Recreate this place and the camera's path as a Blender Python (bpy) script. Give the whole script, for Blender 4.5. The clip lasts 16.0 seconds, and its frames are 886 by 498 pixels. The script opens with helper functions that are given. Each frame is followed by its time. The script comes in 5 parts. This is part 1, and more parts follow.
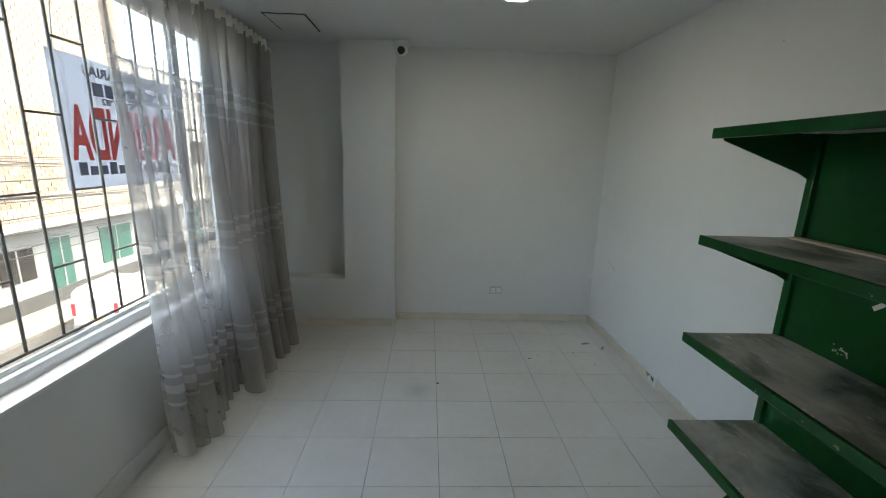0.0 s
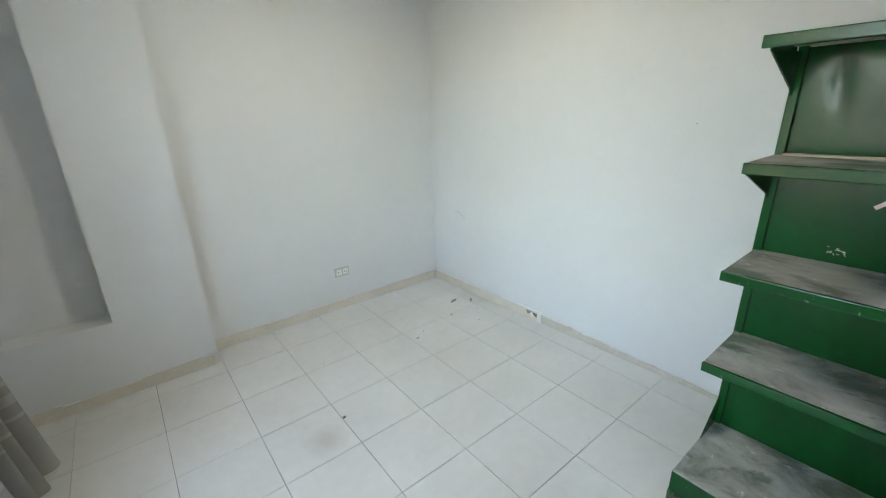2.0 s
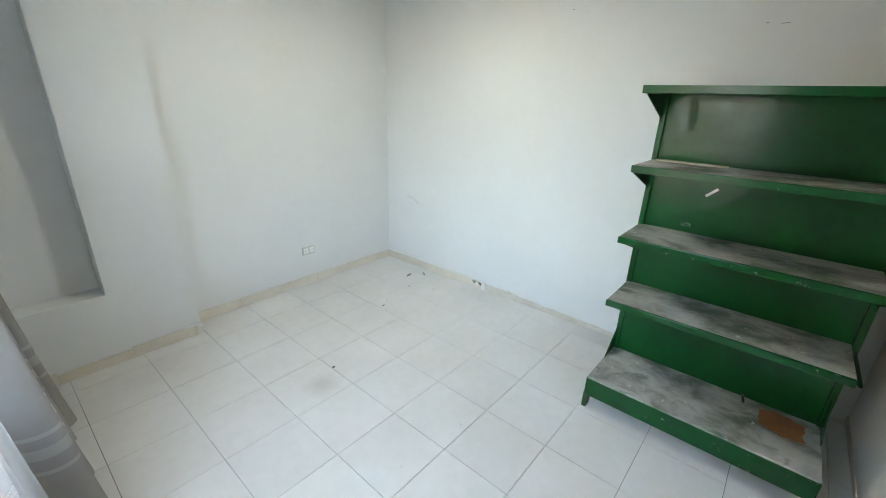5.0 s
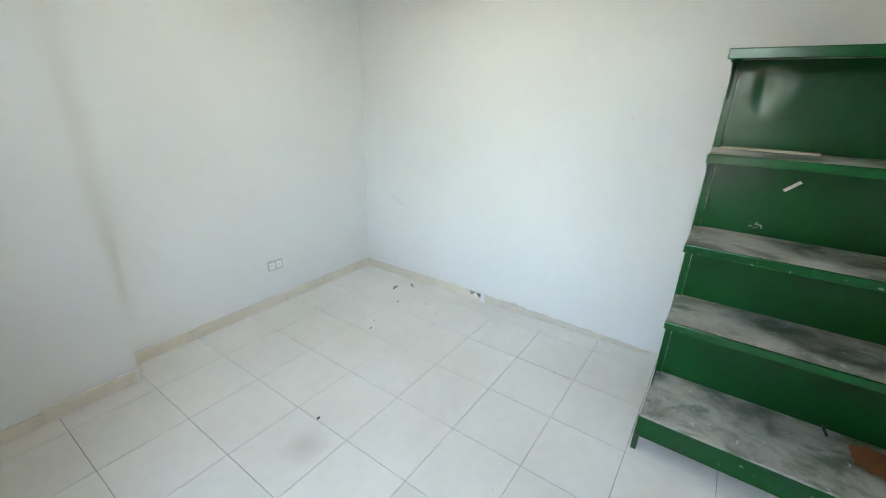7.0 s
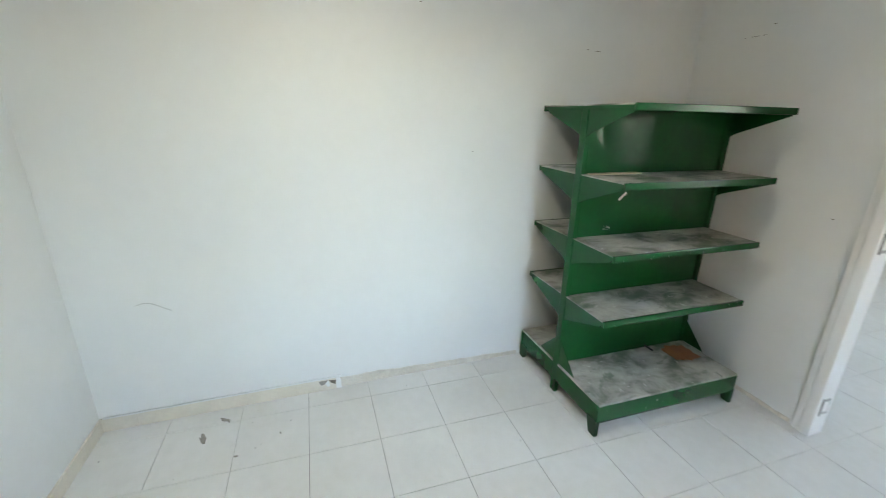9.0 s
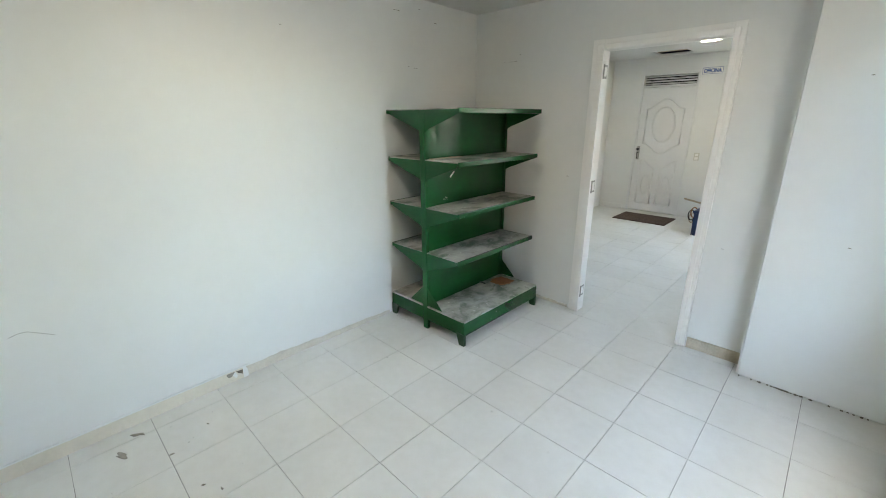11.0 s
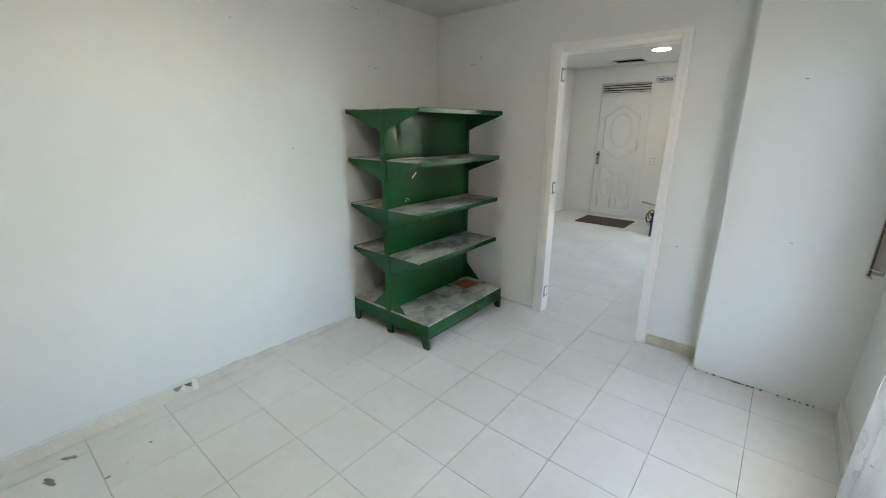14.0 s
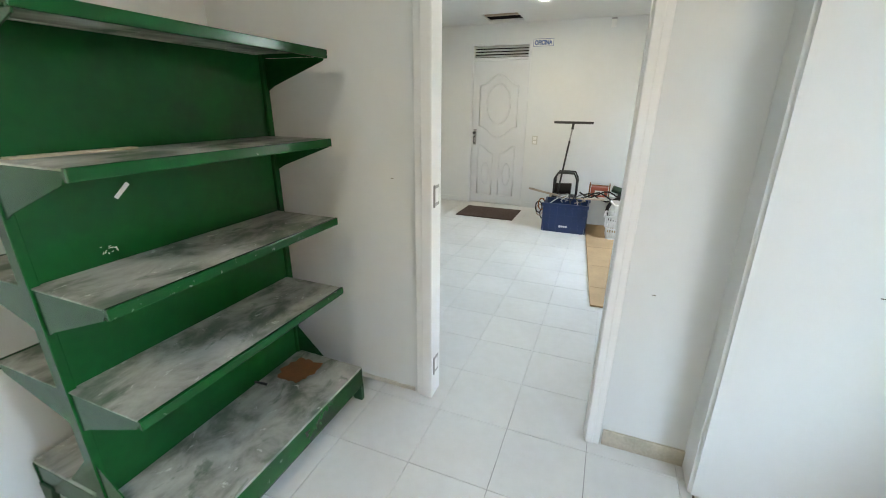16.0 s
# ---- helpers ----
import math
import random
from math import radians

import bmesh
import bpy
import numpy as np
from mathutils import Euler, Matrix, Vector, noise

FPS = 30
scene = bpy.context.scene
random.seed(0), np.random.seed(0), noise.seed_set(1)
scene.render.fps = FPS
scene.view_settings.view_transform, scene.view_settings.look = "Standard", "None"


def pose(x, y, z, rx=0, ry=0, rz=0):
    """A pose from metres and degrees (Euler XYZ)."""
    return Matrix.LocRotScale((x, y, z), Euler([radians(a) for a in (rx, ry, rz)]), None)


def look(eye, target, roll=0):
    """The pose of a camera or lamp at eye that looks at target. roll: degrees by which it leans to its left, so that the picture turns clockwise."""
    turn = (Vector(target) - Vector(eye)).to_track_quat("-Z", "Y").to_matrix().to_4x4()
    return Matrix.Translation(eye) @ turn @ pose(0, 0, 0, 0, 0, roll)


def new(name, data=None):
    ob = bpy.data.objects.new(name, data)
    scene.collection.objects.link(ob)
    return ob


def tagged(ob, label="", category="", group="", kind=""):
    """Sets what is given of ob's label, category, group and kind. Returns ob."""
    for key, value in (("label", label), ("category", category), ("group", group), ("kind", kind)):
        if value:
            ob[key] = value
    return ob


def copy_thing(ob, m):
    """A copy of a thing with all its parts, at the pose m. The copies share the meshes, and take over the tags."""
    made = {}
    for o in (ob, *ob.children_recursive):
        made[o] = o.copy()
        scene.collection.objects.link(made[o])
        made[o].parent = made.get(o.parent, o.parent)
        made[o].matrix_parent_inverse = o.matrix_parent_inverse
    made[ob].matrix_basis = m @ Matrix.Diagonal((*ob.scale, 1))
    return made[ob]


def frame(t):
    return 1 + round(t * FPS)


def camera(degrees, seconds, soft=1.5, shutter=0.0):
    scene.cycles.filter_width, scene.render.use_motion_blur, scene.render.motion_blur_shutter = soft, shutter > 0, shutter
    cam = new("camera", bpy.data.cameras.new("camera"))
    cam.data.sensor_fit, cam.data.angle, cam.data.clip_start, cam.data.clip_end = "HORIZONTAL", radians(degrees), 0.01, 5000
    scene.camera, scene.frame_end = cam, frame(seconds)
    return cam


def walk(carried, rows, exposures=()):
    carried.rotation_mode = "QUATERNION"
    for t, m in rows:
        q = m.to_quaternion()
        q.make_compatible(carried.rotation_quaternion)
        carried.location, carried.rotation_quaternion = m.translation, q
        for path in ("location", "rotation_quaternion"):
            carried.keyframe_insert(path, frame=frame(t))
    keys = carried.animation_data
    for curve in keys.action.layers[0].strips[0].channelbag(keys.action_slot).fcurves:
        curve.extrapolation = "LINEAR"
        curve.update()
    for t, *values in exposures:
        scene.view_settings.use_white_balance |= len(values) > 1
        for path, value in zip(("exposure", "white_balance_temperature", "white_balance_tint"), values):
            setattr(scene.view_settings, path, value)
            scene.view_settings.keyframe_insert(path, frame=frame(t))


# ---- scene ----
cam = camera(95.1, 16.0, soft=1.0, shutter=0.15)
PATH = [
    (0, (-0.082, 0.108, 1.489), (-0.005, 2.058, 1.052), 1.7),
    (0.5, (-0.071, 0.381, 1.452), (0.001, 2.296, 0.882), 0.6),
    (1, (-0.178, 0.663, 1.412), (-0.025, 2.554, 0.778), 3.4),
    (1.5, (-0.389, 0.921, 1.441), (0.407, 2.64, 0.798), -1.7),
    (2, (-0.613, 0.967, 1.44), (0.562, 2.451, 0.794), -1.7),
    (2.5, (-0.854, 0.944, 1.481), (0.503, 2.242, 0.791), -2.8),
    (3, (-0.996, 0.854, 1.509), (0.403, 2.129, 0.865), -1.6),
    (3.5, (-1.065, 0.796, 1.532), (0.321, 2.054, 0.828), 1.1),
    (4, (-1.107, 0.818, 1.528), (0.33, 2.006, 0.806), 2.7),
    (4.5, (-1.111, 0.797, 1.536), (0.33, 1.989, 0.828), 2.0),
    (4.7, (-1.127, 0.798, 1.534), (0.295, 2.017, 0.83), 1.8),
    (6.8, (-0.938, 1.141, 1.465), (0.62, 2.192, 0.781), 1.3),
    (7, (-0.9, 1.271, 1.444), (0.636, 2.334, 0.729), 1.6),
    (7.5, (-0.799, 1.618, 1.435), (0.703, 2.69, 0.664), 3.6),
    (8, (-0.796, 2.03, 1.446), (0.971, 2.654, 0.747), 3.7),
    (8.5, (-0.733, 2.351, 1.426), (1.167, 2.476, 0.814), 3.4),
    (9, (-0.619, 2.612, 1.534), (1.187, 2.02, 0.912), 1.1),
    (9.5, (-0.628, 2.99, 1.513), (0.82, 1.793, 0.828), 0.8),
    (10, (-0.764, 3.186, 1.512), (0.475, 1.783, 0.809), 1.3),
    (10.2, (-0.815, 3.216, 1.554), (0.457, 1.819, 0.899), 1.1),
    (12.3, (-1.009, 3.269, 1.52), (0.344, 1.918, 0.934), -0.8),
    (12.5, (-1.022, 3.275, 1.521), (0.339, 1.916, 0.97), -0.6),
    (13, (-1.043, 3.295, 1.514), (0.326, 1.944, 0.963), -0.6),
    (13.5, (-1.04, 3.289, 1.506), (0.304, 1.951, 0.871), 0.5),
    (14, (-0.945, 3.199, 1.496), (0.276, 1.726, 0.913), 0.2),
    (14.5, (-0.74, 2.961, 1.478), (0.139, 1.249, 0.933), 1.4),
    (15, (-0.558, 2.647, 1.474), (0.122, 0.847, 0.932), -2.3),
    (15.5, (-0.397, 2.242, 1.435), (0.285, 0.493, 0.745), -1.9),
    (16, (-0.268, 1.838, 1.41), (0.425, 0.086, 0.738), 0.6),
]
EXPOSURES = [(t, e + 0.76, k + 430, 4) for t, e, k in ((0.0, 3.55, 7600), (1.0, 3.6, 7600), (1.5, 4.18, 7600), (2.0, 4.85, 7500), (2.5, 5.08, 7450), (7.0, 5.08, 7450), (9.0, 5.03, 7600), (12.3, 4.85, 7850), (14.0, 4.75, 7850), (16.0, 5.2, 8000))]
walk(cam, [(t, look(eye, target, roll)) for t, eye, target, roll in PATH], EXPOSURES)

# ---- daylight: bright overcast sky ----
world = bpy.data.worlds.new("sky")
scene.world = world
world.use_nodes = True
wn = world.node_tree.nodes
wl = world.node_tree.links
sky = wn.new("ShaderNodeTexSky")
sky.sky_type = "NISHITA"
sky.sun_disc = False
sky.sun_elevation = radians(66)
sky.sun_rotation = radians(90)
sky.air_density = 0.75
sky.dust_density = 4.0
sky.ozone_density = 0.5
wn["Background"].inputs["Strength"].default_value = 0.15
wl.new(sky.outputs["Color"], wn["Background"].inputs["Color"])
sun_data = bpy.data.lights.new("sun", "SUN")
sun_data.energy = 0.2
sun_data.angle = radians(90)
sun_data.color = (1.0, 0.985, 0.96)
sun = new("sun", sun_data)
sun.matrix_world = look((12.2, 2, 27.4), (0, 2, 0))

# ---- plan, in metres ----
CEIL = 2.37          # ceiling of the room
CEIL2 = 2.42         # ceiling of the next room
WEST = -1.43         # window wall
WT = 0.18            # its thickness
SOUTH = 0.262        # door wall
ST = 0.075
NORTH = 3.71
PIL_Y, PIL_X = 3.545, -0.366
NICHE_X, NICHE_Z = -0.80, 0.435
COL_X, COL_Y = -0.727, 0.41
FAR = -4.03          # far wall of the next room
EAST2 = 2.13
WIN = (1.07, 3.02, 0.655, 2.2)   # window: y0, y1, z0, z1
OPEN_L, OPEN_R, OPEN_Z = 0.405, -0.338, 1.98
GROUND = -5.75
TILE = 0.34


def east(y):
    """x of the slightly skewed east wall."""
    return 1.553 + (y - 0.262) * (1.468 - 1.553) / (3.71 - 0.262)


# ---- materials ----
def mat(name, color, rough=0.6, metal=0.0, grain=0.0, scale=8.0, bump=0.0, bump_scale=60.0, var=None, spec=0.5, island=0.0, rand=0.0, detail=6.0):
    """Paint, plaster or metal with colour drift at two scales and fine relief."""
    m = bpy.data.materials.new(name)
    m.use_nodes = True
    n, l = m.node_tree.nodes, m.node_tree.links
    b = n["Principled BSDF"]
    b.inputs["Roughness"].default_value = rough
    b.inputs["Metallic"].default_value = metal
    b.inputs["Specular IOR Level"].default_value = spec
    b.inputs["Base Color"].default_value = (*color, 1)
    co = n.new("ShaderNodeTexCoord")
    src = None
    if grain > 0:
        t1 = n.new("ShaderNodeTexNoise")
        t1.inputs["Scale"].default_value = scale
        t1.inputs["Detail"].default_value = detail
        l.new(co.outputs["Object"], t1.inputs["Vector"])
        t2 = n.new("ShaderNodeTexNoise")
        t2.inputs["Scale"].default_value = scale * 9
        t2.inputs["Detail"].default_value = 4
        l.new(co.outputs["Object"], t2.inputs["Vector"])
        ad = n.new("ShaderNodeMath")
        ad.operation = "MULTIPLY_ADD"
        l.new(t2.outputs["Fac"], ad.inputs[0])
        ad.inputs[1].default_value = 0.4
        l.new(t1.outputs["Fac"], ad.inputs[2])
        r = n.new("ShaderNodeValToRGB")
        r.color_ramp.elements[0].position = 0.45
        r.color_ramp.elements[1].position = 0.95
        other = var or tuple(c * (1 - grain) for c in color)
        r.color_ramp.elements[0].color = (*other, 1)
        r.color_ramp.elements[1].color = (*color, 1)
        l.new(ad.outputs[0], r.inputs["Fac"])
        src = r.outputs["Color"]
        rr = n.new("ShaderNodeMapRange")
        l.new(t2.outputs["Fac"], rr.inputs["Value"])
        rr.inputs["To Min"].default_value = min(1, rough + 0.1)
        rr.inputs["To Max"].default_value = max(0.02, rough - 0.1)
        l.new(rr.outputs["Result"], b.inputs["Roughness"])
    if rand > 0:
        oi = n.new("ShaderNodeObjectInfo")
        hs = n.new("ShaderNodeHueSaturation")
        mr = n.new("ShaderNodeMapRange")
        mr.inputs["To Min"].default_value = 1 - rand
        mr.inputs["To Max"].default_value = 1 + rand
        l.new(oi.outputs["Random"], mr.inputs["Value"])
        l.new(mr.outputs["Result"], hs.inputs["Value"])
        hs.inputs["Color"].default_value = (*color, 1)
        if src:
            l.new(src, hs.inputs["Color"])
        src = hs.outputs["Color"]
    if src:
        l.new(src, b.inputs["Base Color"])
    if bump > 0:
        t3 = n.new("ShaderNodeTexNoise")
        t3.inputs["Scale"].default_value = bump_scale
        t3.inputs["Detail"].default_value = 5
        l.new(co.outputs["Object"], t3.inputs["Vector"])
        bp = n.new("ShaderNodeBump")
        bp.inputs["Strength"].default_value = bump
        bp.inputs["Distance"].default_value = 0.004
        l.new(t3.outputs["Fac"], bp.inputs["Height"])
        l.new(bp.outputs["Normal"], b.inputs["Normal"])
    return m


def glow(name, color, strength):
    m = bpy.data.materials.new(name)
    m.use_nodes = True
    b = m.node_tree.nodes["Principled BSDF"]
    b.inputs["Base Color"].default_value = (*color, 1)
    b.inputs["Emission Color"].default_value = (*color, 1)
    b.inputs["Emission Strength"].default_value = strength
    return m


def wall_paint():
    """White emulsion on hand-floated plaster: broad waves, scuffs, faint grey marks."""
    m = mat("wall_paint", (0.72, 0.735, 0.73), 0.55, grain=0.05, scale=1.7, bump=0.12, bump_scale=14, spec=0.35)
    n, l = m.node_tree.nodes, m.node_tree.links
    b = n["Principled BSDF"]
    co = [k for k in n if k.type == "TEX_COORD"][0]
    base = b.inputs["Base Color"].links[0].from_socket
    sp = n.new("ShaderNodeTexNoise")
    sp.inputs["Scale"].default_value = 3.4
    sp.inputs["Detail"].default_value = 9
    sp.inputs["Roughness"].default_value = 0.75
    l.new(co.outputs["Object"], sp.inputs["Vector"])
    r = n.new("ShaderNodeValToRGB")
    r.color_ramp.elements[0].position = 0.70
    r.color_ramp.elements[1].position = 0.80
    r.color_ramp.elements[0].color = (0, 0, 0, 1)
    r.color_ramp.elements[1].color = (0.35, 0.35, 0.35, 1)
    l.new(sp.outputs["Fac"], r.inputs["Fac"])
    mx = n.new("ShaderNodeMix")
    mx.data_type = "RGBA"
    mx.inputs[7].default_value = (0.52, 0.52, 0.50, 1)
    l.new(r.outputs["Color"], mx.inputs[0])
    l.new(base, mx.inputs[6])
    l.new(mx.outputs[2], b.inputs["Base Color"])
    # roller stipple over the broad trowel waves
    fine = n.new("ShaderNodeTexNoise")
    fine.inputs["Scale"].default_value = 130
    fine.inputs["Detail"].default_value = 4
    l.new(co.outputs["Object"], fine.inputs["Vector"])
    fb = n.new("ShaderNodeBump")
    fb.inputs["Strength"].default_value = 0.12
    fb.inputs["Distance"].default_value = 0.0025
    l.new(fine.outputs["Fac"], fb.inputs["Height"])
    l.new(b.inputs["Normal"].links[0].from_socket, fb.inputs["Normal"])
    l.new(fb.outputs["Normal"], b.inputs["Normal"])
    return m


def tile_mat():
    """Off-white speckled glazed floor tile with faint dirt."""
    m = mat("floor_tile", (0.70, 0.70, 0.685), 0.48, grain=0.12, scale=2.2, rand=0.018, bump=0.08, bump_scale=90, spec=0.4, var=(0.61, 0.605, 0.58))
    n, l = m.node_tree.nodes, m.node_tree.links
    b = n["Principled BSDF"]
    co = [k for k in n if k.type == "TEX_COORD"][0]
    geo = n.new("ShaderNodeNewGeometry")
    for k in list(l):
        if k.from_node == co:
            to = k.to_socket
            l.remove(k)
            l.new(geo.outputs["Position"], to)
    base = b.inputs["Base Color"].links[0].from_socket
    v = n.new("ShaderNodeTexVoronoi")
    v.inputs["Scale"].default_value = 95
    l.new(geo.outputs["Position"], v.inputs["Vector"])
    r = n.new("ShaderNodeValToRGB")
    r.color_ramp.elements[0].position = 0.05
    r.color_ramp.elements[1].position = 0.22
    r.color_ramp.elements[0].color = (0.45, 0.44, 0.42, 1)
    r.color_ramp.elements[1].color = (1, 1, 1, 1)
    l.new(v.outputs["Distance"], r.inputs["Fac"])
    mx = n.new("ShaderNodeMix")
    mx.data_type = "RGBA"
    mx.blend_type = "MULTIPLY"
    mx.inputs[0].default_value = 0.14
    l.new(base, mx.inputs[6])
    l.new(r.outputs["Color"], mx.inputs[7])
    # sparse dark scuffs, and one grey smear of mortar near the middle of the room
    sc = n.new("ShaderNodeTexNoise")
    sc.inputs["Scale"].default_value = 6.5
    sc.inputs["Detail"].default_value = 12
    sc.inputs["Roughness"].default_value = 0.72
    sc.inputs["Distortion"].default_value = 0.8
    l.new(geo.outputs["Position"], sc.inputs["Vector"])
    rs_ = n.new("ShaderNodeValToRGB")
    rs_.color_ramp.elements[0].position = 0.70
    rs_.color_ramp.elements[1].position = 0.78
    rs_.color_ramp.elements[0].color = (0, 0, 0, 1)
    rs_.color_ramp.elements[1].color = (0.45, 0.45, 0.45, 1)
    l.new(sc.outputs["Fac"], rs_.inputs["Fac"])
    ds = n.new("ShaderNodeVectorMath")
    ds.operation = "DISTANCE"
    ds.inputs[1].default_value = (-0.13, 2.5, 0)
    l.new(geo.outputs["Position"], ds.inputs[0])
    dm = n.new("ShaderNodeMapRange")
    dm.inputs["From Min"].default_value = 0.02
    dm.inputs["From Max"].default_value = 0.12
    dm.inputs["To Min"].default_value = 0.9
    dm.inputs["To Max"].default_value = 0.0
    l.new(ds.outputs["Value"], dm.inputs["Value"])
    dk = n.new("ShaderNodeMath")
    dk.operation = "MULTIPLY"
    l.new(dm.outputs["Result"], dk.inputs[0])
    l.new(sc.outputs["Fac"], dk.inputs[1])
    mxm = n.new("ShaderNodeMath")
    mxm.operation = "MAXIMUM"
    l.new(dk.outputs[0], mxm.inputs[0])
    l.new(rs_.outputs["Color"], mxm.inputs[1])
    m3 = n.new("ShaderNodeMix")
    m3.data_type = "RGBA"
    m3.inputs[7].default_value = (0.40, 0.385, 0.355, 1)
    l.new(mxm.outputs[0], m3.inputs[0])
    l.new(mx.outputs[2], m3.inputs[6])
    l.new(m3.outputs[2], b.inputs["Base Color"])
    return m


def grout_mat():
    """Joints partly filled with pale dust, partly dark."""
    m = mat("grout", (0.3, 0.28, 0.26), 0.9)
    n, l = m.node_tree.nodes, m.node_tree.links
    geo = n.new("ShaderNodeNewGeometry")
    t = n.new("ShaderNodeTexNoise")
    t.inputs["Scale"].default_value = 1.9
    t.inputs["Detail"].default_value = 3
    l.new(geo.outputs["Position"], t.inputs["Vector"])
    r = n.new("ShaderNodeValToRGB")
    r.color_ramp.elements[0].position = 0.50
    r.color_ramp.elements[1].position = 0.64
    r.color_ramp.elements[0].color = (0.10, 0.095, 0.09, 1)
    r.color_ramp.elements[1].color = (0.46, 0.45, 0.43, 1)
    l.new(t.outputs["Fac"], r.inputs["Fac"])
    l.new(r.outputs["Color"], n["Principled BSDF"].inputs["Base Color"])
    return m


def dusty_green():
    """Green enamel under a patchy film of grey plaster dust, with wiped streaks."""
    m = bpy.data.materials.new("dusty_green_enamel")
    m.use_nodes = True
    n, l = m.node_tree.nodes, m.node_tree.links
    b = n["Principled BSDF"]
    geo = n.new("ShaderNodeNewGeometry")
    mp = n.new("ShaderNodeMapping")
    mp.inputs["Scale"].default_value = (1.7, 1.15, 3.0)
    l.new(geo.outputs["Position"], mp.inputs["Vector"])
    a = n.new("ShaderNodeTexNoise")
    a.inputs["Scale"].default_value = 4.2
    a.inputs["Detail"].default_value = 10
    a.inputs["Roughness"].default_value = 0.6
    a.inputs["Distortion"].default_value = 0.35
    l.new(mp.outputs["Vector"], a.inputs["Vector"])
    r = n.new("ShaderNodeValToRGB")
    e = r.color_ramp.elements
    e[0].position, e[0].color = 0.30, (0.07, 0.12, 0.085, 1)
    e[1].position, e[1].color = 0.70, (0.47, 0.47, 0.445, 1)
    k = r.color_ramp.elements.new(0.42)
    k.color = (0.15, 0.175, 0.145, 1)
    k = r.color_ramp.elements.new(0.52)
    k.color = (0.31, 0.315, 0.29, 1)
    l.new(a.outputs["Fac"], r.inputs["Fac"])
    # wiped places down to the paint, then crusty pale smears
    last = r.outputs["Color"]
    for size, lo, hi, most, tone in ((5.5, 0.58, 0.66, 0.55, (0.012, 0.085, 0.035, 1)), (15.0, 0.63, 0.67, 0.8, (0.62, 0.63, 0.60, 1)), (55.0, 0.70, 0.74, 1.0, (0.6, 0.61, 0.58, 1))):
        c = n.new("ShaderNodeTexNoise")
        c.inputs["Scale"].default_value = size
        c.inputs["Detail"].default_value = 8
        c.inputs["Roughness"].default_value = 0.65
        c.inputs["Distortion"].default_value = 0.6
        l.new(mp.outputs["Vector"], c.inputs["Vector"])
        r2 = n.new("ShaderNodeMapRange")
        r2.inputs["From Min"].default_value = lo
        r2.inputs["From Max"].default_value = hi
        r2.inputs["To Max"].default_value = most
        l.new(c.outputs["Fac"], r2.inputs["Value"])
        mx = n.new("ShaderNodeMix")
        mx.data_type = "RGBA"
        mx.inputs[7].default_value = tone
        l.new(r2.outputs["Result"], mx.inputs[0])
        l.new(last, mx.inputs[6])
        last = mx.outputs[2]
    l.new(mx.outputs[2], b.inputs["Base Color"])
    b.inputs["Roughness"].default_value = 0.72
    bp = n.new("ShaderNodeBump")
    bp.inputs["Strength"].default_value = 0.25
    bp.inputs["Distance"].default_value = 0.002
    l.new(a.outputs["Fac"], bp.inputs["Height"])
    l.new(bp.outputs["Normal"], b.inputs["Normal"])
    return m


def green_enamel(name="green_enamel", lo=0.77, hi=0.80, size=21):
    """Glossy green enamel on sheet steel, slightly wavy, with pale chips."""
    m = mat(name, (0.0022, 0.076, 0.018), 0.2, grain=0.4, scale=3.2, bump=0.03, bump_scale=3.5, var=(0.0016, 0.050, 0.013), spec=0.34)
    n, l = m.node_tree.nodes, m.node_tree.links
    b = n["Principled BSDF"]
    base = b.inputs["Base Color"].links[0].from_socket
    geo = n.new("ShaderNodeNewGeometry")
    c = n.new("ShaderNodeTexNoise")
    c.inputs["Scale"].default_value = size
    c.inputs["Detail"].default_value = 8
    c.inputs["Roughness"].default_value = 0.7
    l.new(geo.outputs["Position"], c.inputs["Vector"])
    r2 = n.new("ShaderNodeValToRGB")
    r2.color_ramp.elements[0].position = lo
    r2.color_ramp.elements[1].position = hi
    l.new(c.outputs["Fac"], r2.inputs["Fac"])
    mx = n.new("ShaderNodeMix")
    mx.data_type = "RGBA"
    mx.inputs[7].default_value = (0.30, 0.40, 0.33, 1)
    l.new(r2.outputs["Color"], mx.inputs[0])
    l.new(base, mx.inputs[6])
    l.new(mx.outputs[2], b.inputs["Base Color"])
    return m


